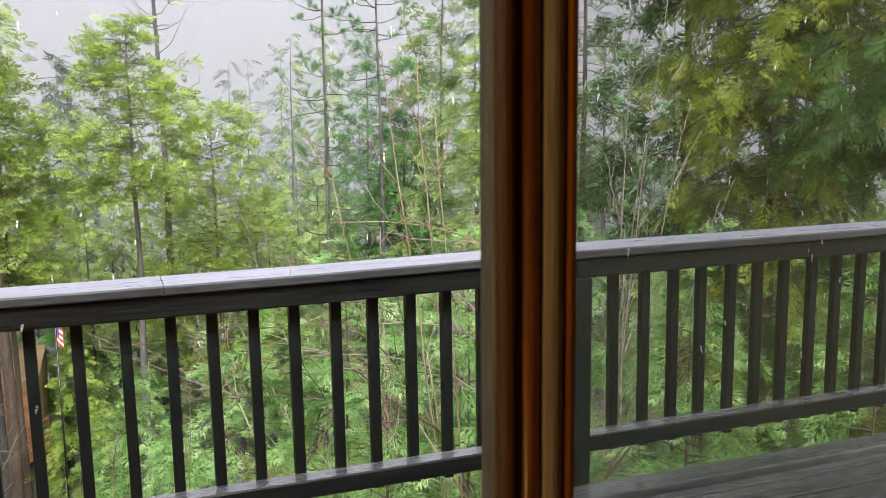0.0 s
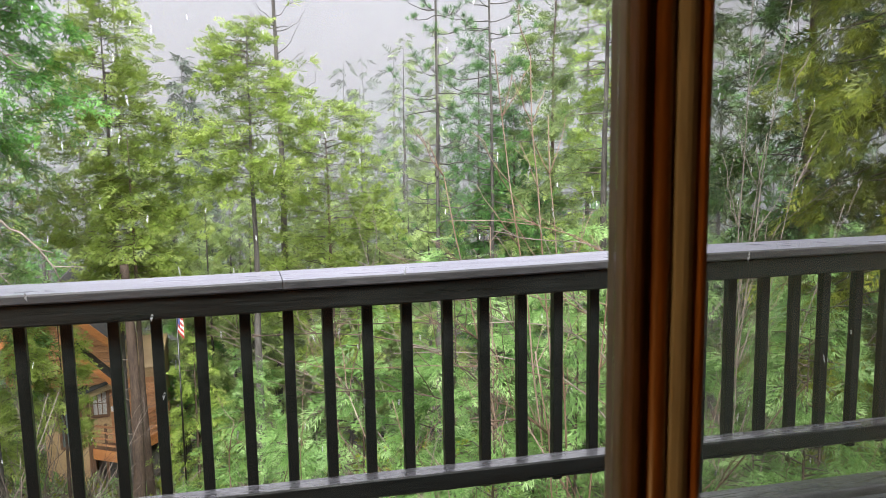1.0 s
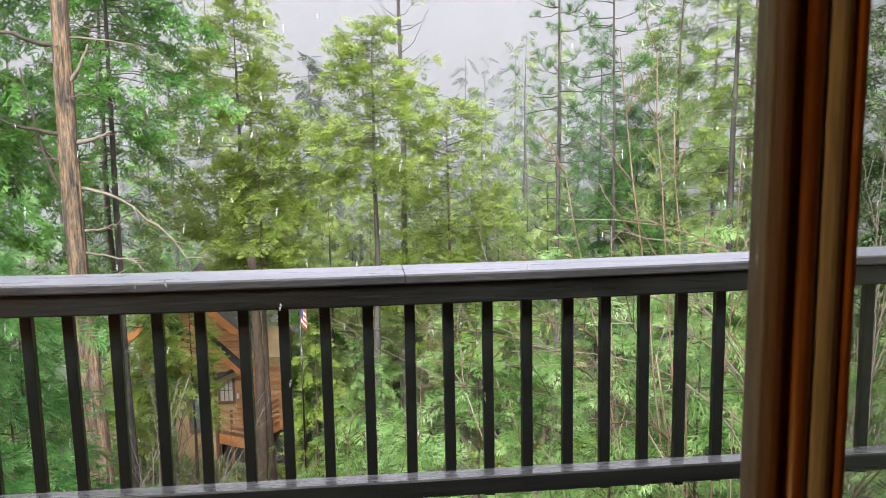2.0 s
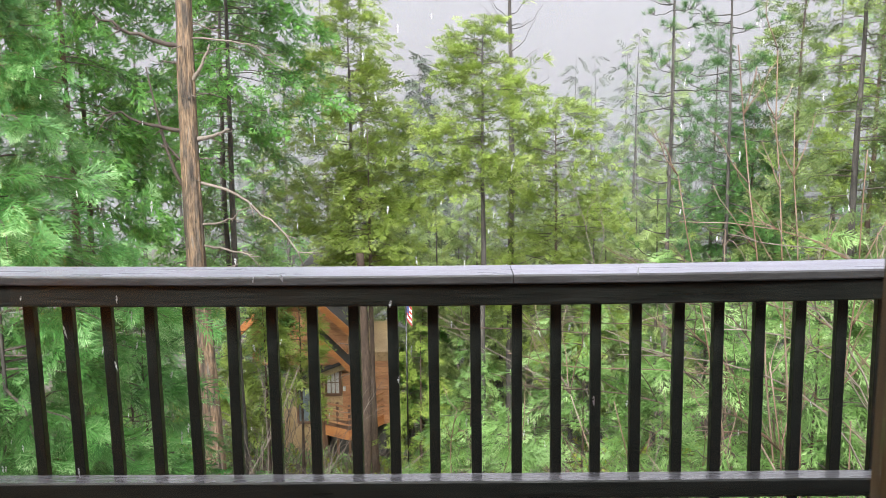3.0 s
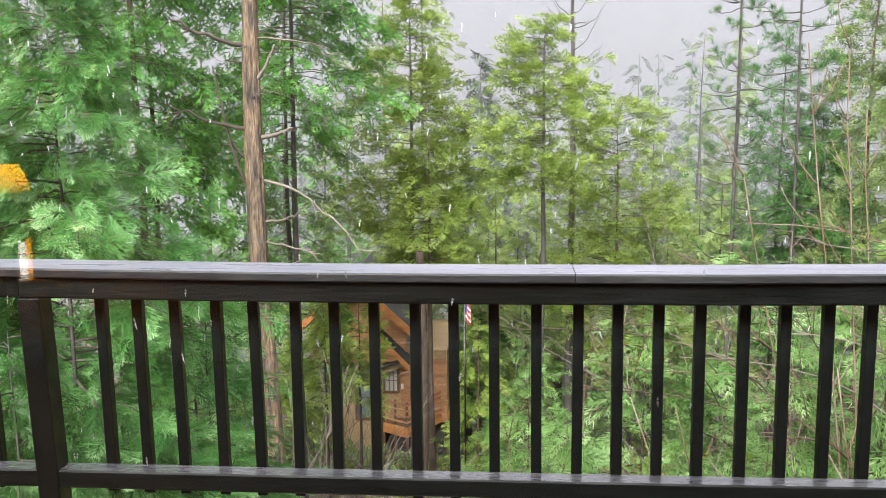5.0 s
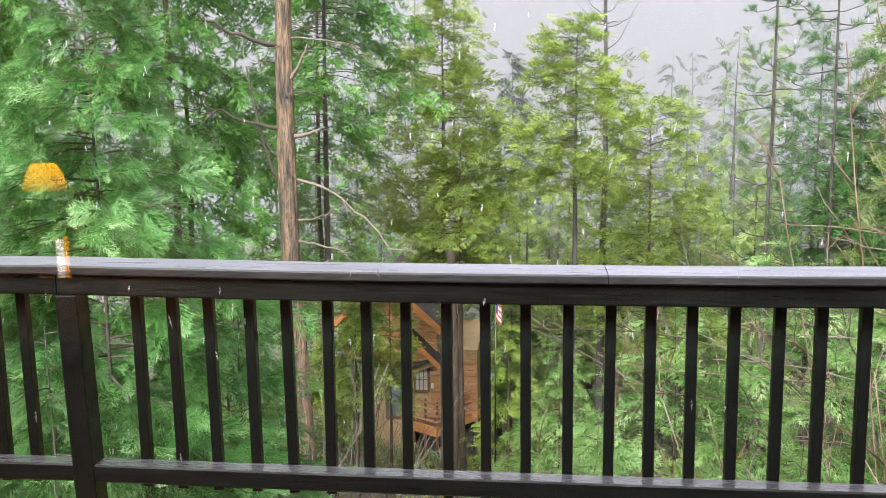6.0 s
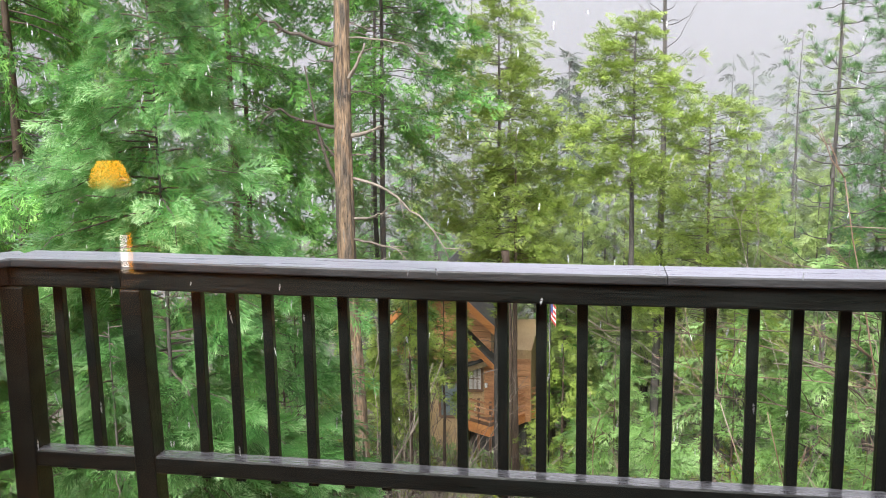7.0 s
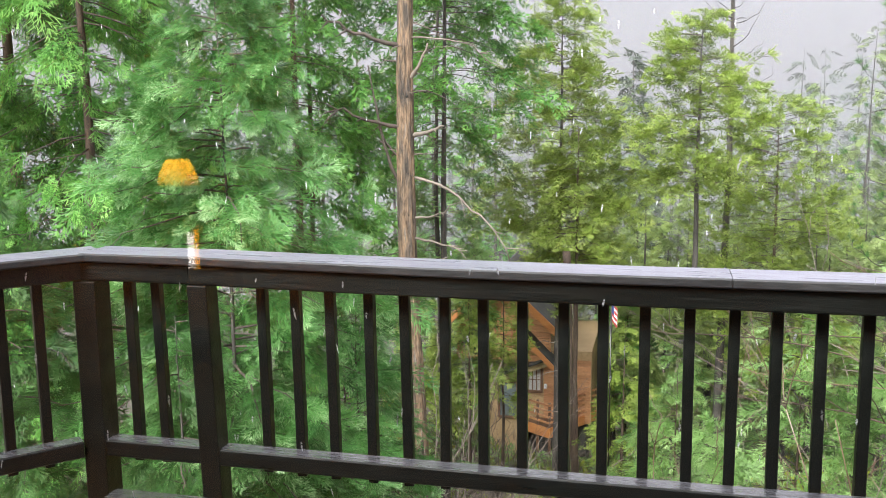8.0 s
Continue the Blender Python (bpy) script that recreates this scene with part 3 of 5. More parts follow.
def limb(start, heading, length, rise, bend, n=6, wob=0.05, rng=None):
    """A limb's line: it leaves along heading, starts at slope rise and bends by bend towards its end."""
    f = np.linspace(0, 1, n)
    pts = np.empty((n, 3))
    h = np.array([math.cos(heading), math.sin(heading)])
    pts[:, :2] = np.asarray(start)[:2] + np.outer(f * length, h)
    pts[:, 2] = start[2] + length * (rise * f + bend * f * f)
    if rng is not None:
        pts[1:] += rng.normal(0, wob * length, (n - 1, 3)) * f[1:, None]
    return pts


def conifer(name, x, y, top, crown_base, radius, leaf, bark, label, seed, trunk_r=0.12, kind="mid", branches=90, per=16, size=0.4,
            rise=0.1, bend=-0.35, taper=0.8, lean=(0, 0), gaps=0.0, foot=None, squash=0.0, group="conifers on the slope", category="tree", start=0.25, twigs=True, sag=0.25, roll=0.5, low=0.55):
    """A conifer from its foot on the slope to its top: trunk, limbs, and a crown of sprays set along the limbs."""
    rng = np.random.default_rng(seed)
    z0 = (ground_z(x, y) if foot is None else foot) - 0.2
    root = thing(name, label, category, group, at=(x, y, z0))
    H = top - z0
    m = 14
    f = np.linspace(0, 1, m)
    wob = np.cumsum(rng.normal(0, 0.012, (m, 2)), axis=0) * H * 0.12
    spine = np.stack([lean[0] * f + wob[:, 0], lean[1] * f + wob[:, 1], f * H], axis=1)
    rad = trunk_r * (1 - 0.93 * f) * (1 + 0.5 * np.exp(-f * 18))
    tube_mesh("trunk", [(spine, rad)], bark, root, sides=9, rough=0.07, seed=seed)
    cb = crown_base - z0
    pos, dirs, sizes, limbs = [], [], [], []
    for k in range(branches):
        g = (k + rng.uniform(0, 1)) / branches
        z = cb + (H - cb) * g ** 0.9
        u = (z - cb) / (H - cb)
        prof = (1 - u) ** taper * (low + (1 - low) * min(1, u / 0.3 + 0.05)) if low < 1 else (1 - u) ** taper
        ln = radius * (prof * rng.uniform(0.65, 1.12) + 0.04)
        head = rng.uniform(0, 2 * math.pi)
        if gaps and noise.noise((math.cos(head) * 1.4 + seed, math.sin(head) * 1.4, z * 0.55)) < gaps - 0.45:
            continue
        c = np.array([np.interp(z, spine[:, 2], spine[:, i]) for i in range(3)])
        pts = limb(c, head, ln, rise + rng.uniform(-0.15, 0.15) + 0.5 * max(0, u - 0.7), bend * rng.uniform(0.6, 1.3), 6, 0.03, rng)
        limbs.append((pts, np.linspace(min(0.016, 0.006 + 0.006 * ln), 0.004, 6)))
        cnt = max(3, int(0.8 * per * (0.35 + 0.65 * ln / radius)))
        s = rng.uniform(start, 1.0, cnt) ** 0.8
        p = np.stack([np.interp(s, np.linspace(0, 1, 6), pts[:, i]) for i in range(3)], axis=1)
        spread = rng.normal(0, 0.75, cnt)
        a = head + spread
        d = np.stack([np.cos(a), np.sin(a), rng.normal(-sag, 0.3, cnt)], axis=1)
        p += rng.normal(0, 0.06 + 0.05 * ln, (cnt, 3)) * [1, 1, 0.7]
        pos.append(p)
        dirs.append(d)
        sizes.append(size * rng.uniform(0.58, 1.32, cnt) * (0.65 + 0.35 * min(1, (1 - u) * 3)))
    if twigs and limbs:
        tube_mesh("limbs", limbs, DARK_TWIG, root, "thin dark limbs", sides=3, seed=seed)
    if pos:
        leaf_mesh("crown", *scatter(kind, rng, np.concatenate(pos), np.concatenate(dirs), np.concatenate(sizes), roll), leaf, root)
    return root


def pine(name, x, y, top, crown_base, radius, leaf, bark, label, seed, trunk_r=0.12, whorls=14, size=0.4, tufts=7, kind="tuft", lean=(0, 0), bare=0.0, rise=-0.15, bend=0.55, arms=4, taper=0.7):
    """A sparse pine: whorls of upswept limbs with tufts of needles towards their ends."""
    rng = np.random.default_rng(seed)
    z0 = ground_z(x, y) - 0.2
    root = thing(name, label, "tree", "conifers on the slope", at=(x, y, z0))
    H = top - z0
    f = np.linspace(0, 1, 14)
    wob = np.cumsum(rng.normal(0, 0.01, (14, 2)), axis=0) * H * 0.1
    spine = np.stack([lean[0] * f + wob[:, 0], lean[1] * f + wob[:, 1], f * H], axis=1)
    tube_mesh("trunk", [(spine, trunk_r * (1 - 0.8 * f))], bark, root, sides=8, rough=0.06, seed=seed)
    cb = crown_base - z0
    limbs, pos, dirs, sizes = [], [], [], []
    for w in range(whorls):
        z = cb + (H - cb) * (w + rng.uniform(-0.5, 0.5)) / whorls
        u = max(0, min(1, (z - cb) / (H - cb)))
        c = np.array([np.interp(z, spine[:, 2], spine[:, i]) for i in range(3)])
        a0 = rng.uniform(0, 6.28)
        for k in range(arms):
            ln = radius * ((1 - u) ** taper) * rng.uniform(0.45, 1.1) + 0.25
            pts = limb(c, a0 + k * 6.28 / arms + rng.uniform(-0.6, 0.6), ln, rise + rng.uniform(-0.2, 0.2), bend * rng.uniform(0.5, 1.3), 7, 0.045, rng)
            pts = pts + [0, 0, rng.uniform(-0.25, 0.25)]
            limbs.append((pts, np.linspace(0.011 + 0.006 * ln, 0.005, 7)))
            if rng.uniform() < bare:
                continue
            for q in range(tufts):
                s = 1.0 if q == 0 else rng.uniform(0.35, 1.0)
                p = np.array([np.interp(s, np.linspace(0, 1, 7), pts[:, i]) for i in range(3)])
                e = pts[-1] - pts[-3]
                e = e / np.linalg.norm(e) + rng.normal(0, 0.45, 3) * (q > 0) + [0, 0, 0.35]
                off = e / np.linalg.norm(e) * (0 if q == 0 else rng.uniform(0.1, 0.35) * min(1, ln))
                if q:
                    limbs.append((np.array([p, p + off * 0.5, p + off]), [0.008, 0.007, 0.005]))
                pos.append(p + off)
                dirs.append(e)
                sizes.append(size * rng.uniform(0.7, 1.2))
    tube_mesh("limbs", limbs, bark, root, "thin upswept limbs", sides=4, seed=seed)
    if pos:
        leaf_mesh("crown", *scatter(kind, rng, pos, dirs, sizes, 0.5), leaf, root)
    return root


def bare_bush(name, x, y, foot, top, spread, mat, label, seed, stems=6, forks=3, thick=0.014, lean=(0, 0), group="leafless shrubs"):
    """A leafless shrub: several stems that fork again and again."""
    rng = np.random.default_rng(seed)
    root = thing(name, label, "shrub", group, at=(x, y, foot))
    tubes = []
    def grow(p, d, length, r, level):
        n = 7
        pts = [np.array(p, float)]
        dd = np.array(d, float)
        for _ in range(n - 1):
            dd = dd + rng.normal(0, 0.15, 3)
            dd /= np.linalg.norm(dd)
            pts.append(pts[-1] + dd * length / (n - 1))
            pts[-1][1] = max(pts[-1][1], 4.4 - y)
        tubes.append((np.array(pts), np.linspace(r, r * 0.45, n)))
        if level:
            for _ in range(rng.integers(2, 5)):
                i = rng.integers(2, n)
                e = dd + rng.normal(0, 0.5, 3) + [0, 0, 0.25]
                grow(pts[i], e / np.linalg.norm(e), length * rng.uniform(0.18, 0.38), r * 0.55, level - 1)
    for _ in range(stems):
        d = np.array([rng.normal(lean[0], spread), rng.normal(lean[1], spread), 1.0])
        d[1] = abs(d[1]) * 0.6 - 0.1
        grow((rng.normal(0, 0.12), rng.normal(0, 0.12), 0), d / np.linalg.norm(d), (top - foot) * rng.uniform(0.6, 1.0), thick * rng.uniform(0.7, 1.3), forks)
    tube_mesh("stems", tubes, mat, root, sides=3, seed=seed)
    return root


# ---- trees, nearest first ----
# the young bluish cedar beside the deck's corner
conifer("young_cedar", -4.1, 8.0, 3.1, -4.6, 2.15, LEAF_BLUE, BARK_GREY, "feathery bluish-green young cedar beside the deck", 11, 0.04, "fine", 160, 44, 0.31, 0.12, -0.28, 0.62, sag=0.35, low=0.8, roll=0.85, start=0.06)
conifer("young_cedar", -5.6, 6.6, 0.9, -4.6, 1.6, LEAF_UNDER, BARK_GREY, "feathery young cedar below the deck, leaves darkened for shade", 12, 0.06, "fine", 85, 34, 0.31, 0.1, -0.3, 0.6, sag=0.35, low=0.8, roll=0.85, start=0.06)
# extra sapling, added so its dark leaves give the shade at the corner
conifer("young_cedar", -3.75, 6.5, -0.05, -4.4, 1.15, LEAF_UNDER, BARK_GREY, "added young cedar under the deck's corner, leaves darkened for shade", 10, 0.04, "fine", 62, 28, 0.30, 0.1, -0.3, 0.55, sag=0.35, low=0.8, roll=0.85, start=0.06)
# darker cedars behind it
conifer("cedar", -8.6, 12.4, 9.0, -4.5, 3.0, LEAF_DARK, BARK_BROWN, "tall dark green cedar with drooping sprays", 13, 0.12, "soft", 150, 36, 0.47, -0.05, -0.45, 0.5, sag=0.8)
conifer("cedar", -8.3, 20.8, 10.0, -5.5, 2.3, LEAF_DARK, BARK_BROWN, "tall dark green cedar behind the young cedar", 14, 0.1, "mid", 130, 36, 0.48, 0.0, -0.4, 0.5, sag=0.5)
conifer("cedar", -5.1, 21.4, 9.5, 0.2, 2.95, LEAF_DARK, BARK_GREY, "green cedar with a dark bare lower trunk", 15, 0.11, "mid", 135, 39, 0.43, 0.0, -0.3, 0.5, sag=0.4, gaps=0.05, roll=0.9)
conifer("cedar", -6.4, 26.5, 9.0, -6.0, 2.4, LEAF_NEAR, BARK_GREY, "full green cedar farther down the slope", 17, 0.12, "mid", 110, 28, 0.55, 0.0, -0.35, 0.5, sag=0.4)
# the yellow-green cedars of the middle distance
conifer("cedar", -3.0, 27.8, 4.9, -4.3, 2.95, LEAF_YELLOW, BARK_GREY, "conical yellow-green cedar above the cabin", 21, 0.15, "mid", 200, 36, 0.45, 0.15, -0.25, 0.58, gaps=0.12, sag=-0.3, roll=1.0)
conifer("cedar", 0.85, 26.0, 3.9, -0.9, 2.2, LEAF_YELLOW, BARK_GREY, "open yellow-green cedar with a dark trunk", 22, 0.15, "mid", 115, 38, 0.39, 0.15, -0.25, 0.45, gaps=0.14, sag=-0.3, roll=1.0)
conifer("cedar", 3.6, 31.6, 1.7, -7.5, 3.2, LEAF_YELLOW, BARK_BROWN, "bushy yellow-green cedar on the slope", 23, 0.12, "mid", 160, 34, 0.47, 0.2, -0.25, 0.33, gaps=0.1, sag=-0.3, roll=1.0)
pine("dead_topped_pine", 2.05, 32.0, 8.5, 1.5, 1.9, LEAF_YELLOW, BARK_GREY, "tall pine with a bare dead top", 24, 0.17, 9, 0.4, 3, "tuft_far", bare=0.75, rise=0.1, bend=0.5)
pine("pine", 6.85, 29.2, 8.5, -3.2, 2.3, LEAF_PINE, BARK_GREY, "slender sparse pine with upswept tufted limbs", 25, 0.10, 19, 0.27, 6, "tuft", rise=-0.25, bend=0.6, bare=0.15, taper=0.45, arms=3)
pine("pine", 9.45, 31.6, 9.0, -4.0, 2.6, LEAF_PINE, BARK_GREY, "slender dark pine with sparse limbs", 26, 0.10, 20, 0.32, 9, "tuft", rise=-0.1, bend=0.45, bare=0.1, taper=0.4, arms=3)
conifer("pine", 10.9, 33.5, 1.5, -9.0, 2.8, LEAF_PINE, BARK_BROWN, "full dark green pine", 27, 0.13, "mid", 120, 31, 0.55, 0.15, -0.1, 0.6)
conifer("cedar", 13.6, 30.0, 9.0, -8.0, 2.6, LEAF_YELLOW, BARK_BROWN, "tall light green cedar", 28, 0.14, "mid", 150, 34, 0.41, 0.1, -0.3, 0.45, gaps=0.1, sag=-0.3, roll=1.0)
conifer("cedar", 12.1, 32.4, 8.0, -7.0, 2.3, LEAF_PALE, BARK_BROWN, "tall pale green cedar behind the pines", 29, 0.13, "mid", 120, 30, 0.5, 0.1, -0.3, 0.42, gaps=0.1, sag=-0.3, roll=1.0)
conifer("cedar", 10.4, 36.5, 4.6, -8.0, 2.4, LEAF_PINE, BARK_BROWN, "green conifer behind the slender pines", 30, 0.13, "mid", 110, 28, 0.52, 0.1, -0.25, 0.6, gaps=0.1)
# beyond the screen door
conifer("cedar", 9.0, 10.7, 8.0, -5.0, 2.3, LEAF_OLIVE, BARK_BROWN, "olive-green cedar with drooping sprays", 31, 0.12, "soft", 165, 40, 0.40, 0.0, -0.45, 0.4, sag=0.7)
conifer("cedar", 10.4, 14.7, 9.0, -5.0, 2.6, LEAF_DEEP, BARK_BROWN, "dark green cedar behind the olive cedar", 32, 0.15, "mid", 110, 26, 0.52, 0.05, -0.4, 0.5, sag=0.5)
conifer("cedar", 9.7, 8.5, 9.0, -4.5, 2.7, LEAF_DEEP, BARK_BROWN, "dark green cedar close to the deck", 33, 0.16, "soft", 140, 34, 0.44, 0.0, -0.4, 0.45, sag=0.6)
conifer("cedar", 12.6, 14.5, 10.0, -5.0, 2.9, LEAF_DEEP, BARK_BROWN, "deep green cedar closing the wood", 19, 0.15, "mid", 110, 24, 0.6, 0.05, -0.4, 0.45, sag=0.5)
conifer("cedar", 11.4, 20.5, 8.5, -6.0, 2.8, LEAF_MUTED, BARK_GREY, "muted green cedar farther along the slope", 18, 0.13, "mid", 110, 28, 0.55, 0.05, -0.3, 0.45, roll=0.9)
conifer("cedar", 8.0, 18.5, 6.5, -7.0, 2.4, LEAF_MUTED, BARK_GREY, "muted green cedar on the slope", 34, 0.13, "soft", 110, 24, 0.40, 0.1, -0.3, 0.5)
# dark cedars that close the wood on the deck's corner side
conifer("cedar", -10.6, 12.4, 9.5, -5.0, 2.7, LEAF_DEEP_SHADE, BARK_BROWN, "deep green cedar at the wood's edge", 35, 0.14, "soft", 110, 30, 0.46, 0.0, -0.45, 0.45, sag=0.8)
conifer("cedar", -12.4, 15.6, 11.0, -6.0, 2.8, LEAF_DEEP_SHADE, BARK_BROWN, "dark green cedar on the slope", 16, 0.2, "mid", 110, 28, 0.62, 0.0, -0.4, 0.5, sag=0.6)
conifer("cedar", -9.7, 16.2, 10.0, -5.0, 2.5, LEAF_DARK, BARK_BROWN, "dark green cedar deep in the wood", 36, 0.13, "mid", 110, 28, 0.52, 0.0, -0.4, 0.45, sag=0.6)
conifer("cedar", -7.3, 17.8, 10.5, -5.0, 2.2, LEAF_DARK, BARK_BROWN, "dark green cedar beside the stripped trunk", 37, 0.12, "mid", 110, 28, 0.50, 0.0, -0.4, 0.45, sag=0.6)
for k, (sx, sy, top) in enumerate(((-7.4, 35.0, -5.5), (-6.7, 38.5, -3.5), (-8.3, 31.0, -5.0), (-1.2, 36.0, -5.0))):
    conifer("cedar", sx, sy, top, ground_z(sx, sy) + 0.3, 1.9, LEAF_DARK if k % 2 else LEAF_YELLOW, BARK_BROWN, "young cedar growing beside the cabin", 44 + k, 0.1, "mid", 80, 20, 0.5, 0.1, -0.3, 0.5)
for k, (sx, sy, top, r) in enumerate(((-3.25, 9.3, -0.35, 1.0), (-3.95, 10.8, -0.1, 1.2))):
    conifer("cedar_sapling", sx, sy, top, ground_z(sx, sy) + 0.4, r, LEAF_BLUE, BARK_BROWN, "bluish-green feathery cedar sapling below the railing", 38 + k, 0.035, "soft", 70, 17, 0.36, 0.2, -0.28, 0.55, group="cedar saplings", sag=0.25)
# saplings below the railing
SAPLINGS = [(0.6, 9.0, -1.55, 1.2), (1.7, 11.5, -0.55, 1.5), (2.7, 10.6, -0.05, 1.6), (3.4, 8.4, 0.35, 1.35), (2.3, 7.6, -0.75, 1.2), (4.6, 9.6, -0.1, 1.5),
            (5.4, 7.4, -0.3, 1.4), (6.6, 8.8, 0.3, 1.5), (0.3, 13.2, -1.9, 1.4), (3.9, 12.8, -0.6, 1.7), (6.1, 11.8, 0.3, 1.7), (1.2, 6.6, -1.6, 1.0), (4.1, 6.3, -1.2, 1.1), (7.6, 7.2, 0.2, 1.4)]
for k, (sx, sy, top, r) in enumerate(SAPLINGS):
    conifer("cedar_sapling", sx, sy, top, ground_z(sx, sy) + 0.4, r, LEAF_NEAR, BARK_BROWN, "fresh green feathery cedar sapling below the railing", 50 + k, 0.035, "soft", 64, 15, 0.37, 0.25, -0.25, 0.6, group="cedar saplings", sag=0.2)
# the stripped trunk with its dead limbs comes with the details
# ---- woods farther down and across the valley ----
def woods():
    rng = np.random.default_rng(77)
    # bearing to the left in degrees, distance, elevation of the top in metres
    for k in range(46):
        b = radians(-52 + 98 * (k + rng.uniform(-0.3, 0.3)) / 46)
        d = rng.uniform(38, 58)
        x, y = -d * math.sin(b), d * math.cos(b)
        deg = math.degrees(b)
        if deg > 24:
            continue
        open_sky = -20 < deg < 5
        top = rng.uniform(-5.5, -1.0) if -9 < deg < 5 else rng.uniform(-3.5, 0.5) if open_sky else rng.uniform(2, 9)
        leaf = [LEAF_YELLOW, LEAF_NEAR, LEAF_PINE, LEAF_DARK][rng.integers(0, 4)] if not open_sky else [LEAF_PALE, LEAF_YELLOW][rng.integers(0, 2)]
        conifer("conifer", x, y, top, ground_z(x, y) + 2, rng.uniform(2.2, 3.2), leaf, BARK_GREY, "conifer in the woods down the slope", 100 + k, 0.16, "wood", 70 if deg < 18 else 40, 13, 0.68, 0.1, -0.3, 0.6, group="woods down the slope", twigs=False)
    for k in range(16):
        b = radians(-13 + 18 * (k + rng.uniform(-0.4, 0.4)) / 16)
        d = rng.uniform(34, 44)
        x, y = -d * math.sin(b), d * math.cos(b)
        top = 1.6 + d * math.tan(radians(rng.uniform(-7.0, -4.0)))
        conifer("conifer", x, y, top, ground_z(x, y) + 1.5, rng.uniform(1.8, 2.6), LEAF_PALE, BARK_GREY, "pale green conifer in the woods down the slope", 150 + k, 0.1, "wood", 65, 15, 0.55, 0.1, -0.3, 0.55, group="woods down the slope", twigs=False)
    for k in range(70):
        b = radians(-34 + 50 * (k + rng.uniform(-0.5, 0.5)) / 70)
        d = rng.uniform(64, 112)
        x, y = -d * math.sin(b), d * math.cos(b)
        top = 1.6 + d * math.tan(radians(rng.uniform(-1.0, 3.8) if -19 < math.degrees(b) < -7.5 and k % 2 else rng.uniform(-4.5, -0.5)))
        conifer("far_conifer", x, y, top, ground_z(x, y) + 1, rng.uniform(2.4, 3.4), LEAF_FAR, HAZED_BARK, "pale conifer across the misty valley", 200 + k, 0.2, "far", 42, 10, 1.4, 0.1, -0.3, 0.7, group="woods across the valley", twigs=False)
    conifer("far_conifer", -1.97, 60, 4.8, -12, 2.3, LEAF_FAR, HAZED_BARK, "tall pale conifer across the misty valley", 299, 0.2, "far", 110, 14, 1.1, 0.1, -0.3, 0.8, group="woods across the valley", twigs=False)
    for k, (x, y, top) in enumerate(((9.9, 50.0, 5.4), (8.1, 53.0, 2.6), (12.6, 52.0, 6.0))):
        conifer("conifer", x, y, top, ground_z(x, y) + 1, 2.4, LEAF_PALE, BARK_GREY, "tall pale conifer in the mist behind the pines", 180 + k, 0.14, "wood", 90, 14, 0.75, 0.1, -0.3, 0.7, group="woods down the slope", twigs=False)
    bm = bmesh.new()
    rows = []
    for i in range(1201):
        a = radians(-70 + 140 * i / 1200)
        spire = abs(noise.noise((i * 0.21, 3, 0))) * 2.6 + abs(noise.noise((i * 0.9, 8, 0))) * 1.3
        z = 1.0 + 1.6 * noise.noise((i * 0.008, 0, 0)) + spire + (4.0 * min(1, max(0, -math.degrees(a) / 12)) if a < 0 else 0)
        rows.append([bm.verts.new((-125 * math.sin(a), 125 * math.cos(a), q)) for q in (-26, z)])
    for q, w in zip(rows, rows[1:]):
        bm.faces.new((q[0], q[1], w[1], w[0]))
    tagged(part("backdrop", bm, ridge_material()), "distant wooded ridge with its mist put in as a pale glow", "ridge", kind="structure")


def mist_material(cover, seed):
    """Thin drifting mist: mostly clear air, the rest fine droplets that scatter the daylight."""
    m, t, out = nodes_of("mist")
    n = noise_node(t, 0.03 + 0.004 * seed, 3, (1, 1, 0.6))
    k = ramp(t, n, [(0.3, (cover * 0.55,) * 3), (0.7, (min(1, cover * 1.4),) * 3)])
    clear = t.nodes.new("ShaderNodeBsdfTransparent")
    front = t.nodes.new("ShaderNodeBsdfDiffuse")
    back = t.nodes.new("ShaderNodeBsdfTranslucent")
    for q in (front, back):
        q.inputs[0].default_value = (0.435, 0.44, 0.48, 1)
    both, mx = t.nodes.new("ShaderNodeMixShader"), t.nodes.new("ShaderNodeMixShader")
    t.links.new(front.outputs[0], both.inputs[1])
    t.links.new(back.outputs[0], both.inputs[2])
    t.links.new(k, mx.inputs[0])
    t.links.new(clear.outputs[0], mx.inputs[1])
    t.links.new(both.outputs[0], mx.inputs[2])
    t.links.new(mx.outputs[0], out.inputs[0])
    return m


def build_mist():
    for k, (r, cover) in enumerate(((36.5, 0.10), (61, 0.30), (88, 0.35))):
        bm = bmesh.new()
        rows = []
        for i in range(61):
            a = radians(-75 + 150 * i / 60)
            rr = r * (1 + 0.03 * noise.noise((i * 0.3, k, 0)))
            rows.append([bm.verts.new((-rr * math.sin(a), rr * math.cos(a), z)) for z in (-30, 70)])
        for q, w in zip(rows, rows[1:]):
            bm.faces.new((q[0], q[1], w[1], w[0]))
        tagged(part("mist", bm, mist_material(cover, k)), "thin pale mist drifting over the valley", "mist", "mist over the valley", kind="stuff")


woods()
build_mist()


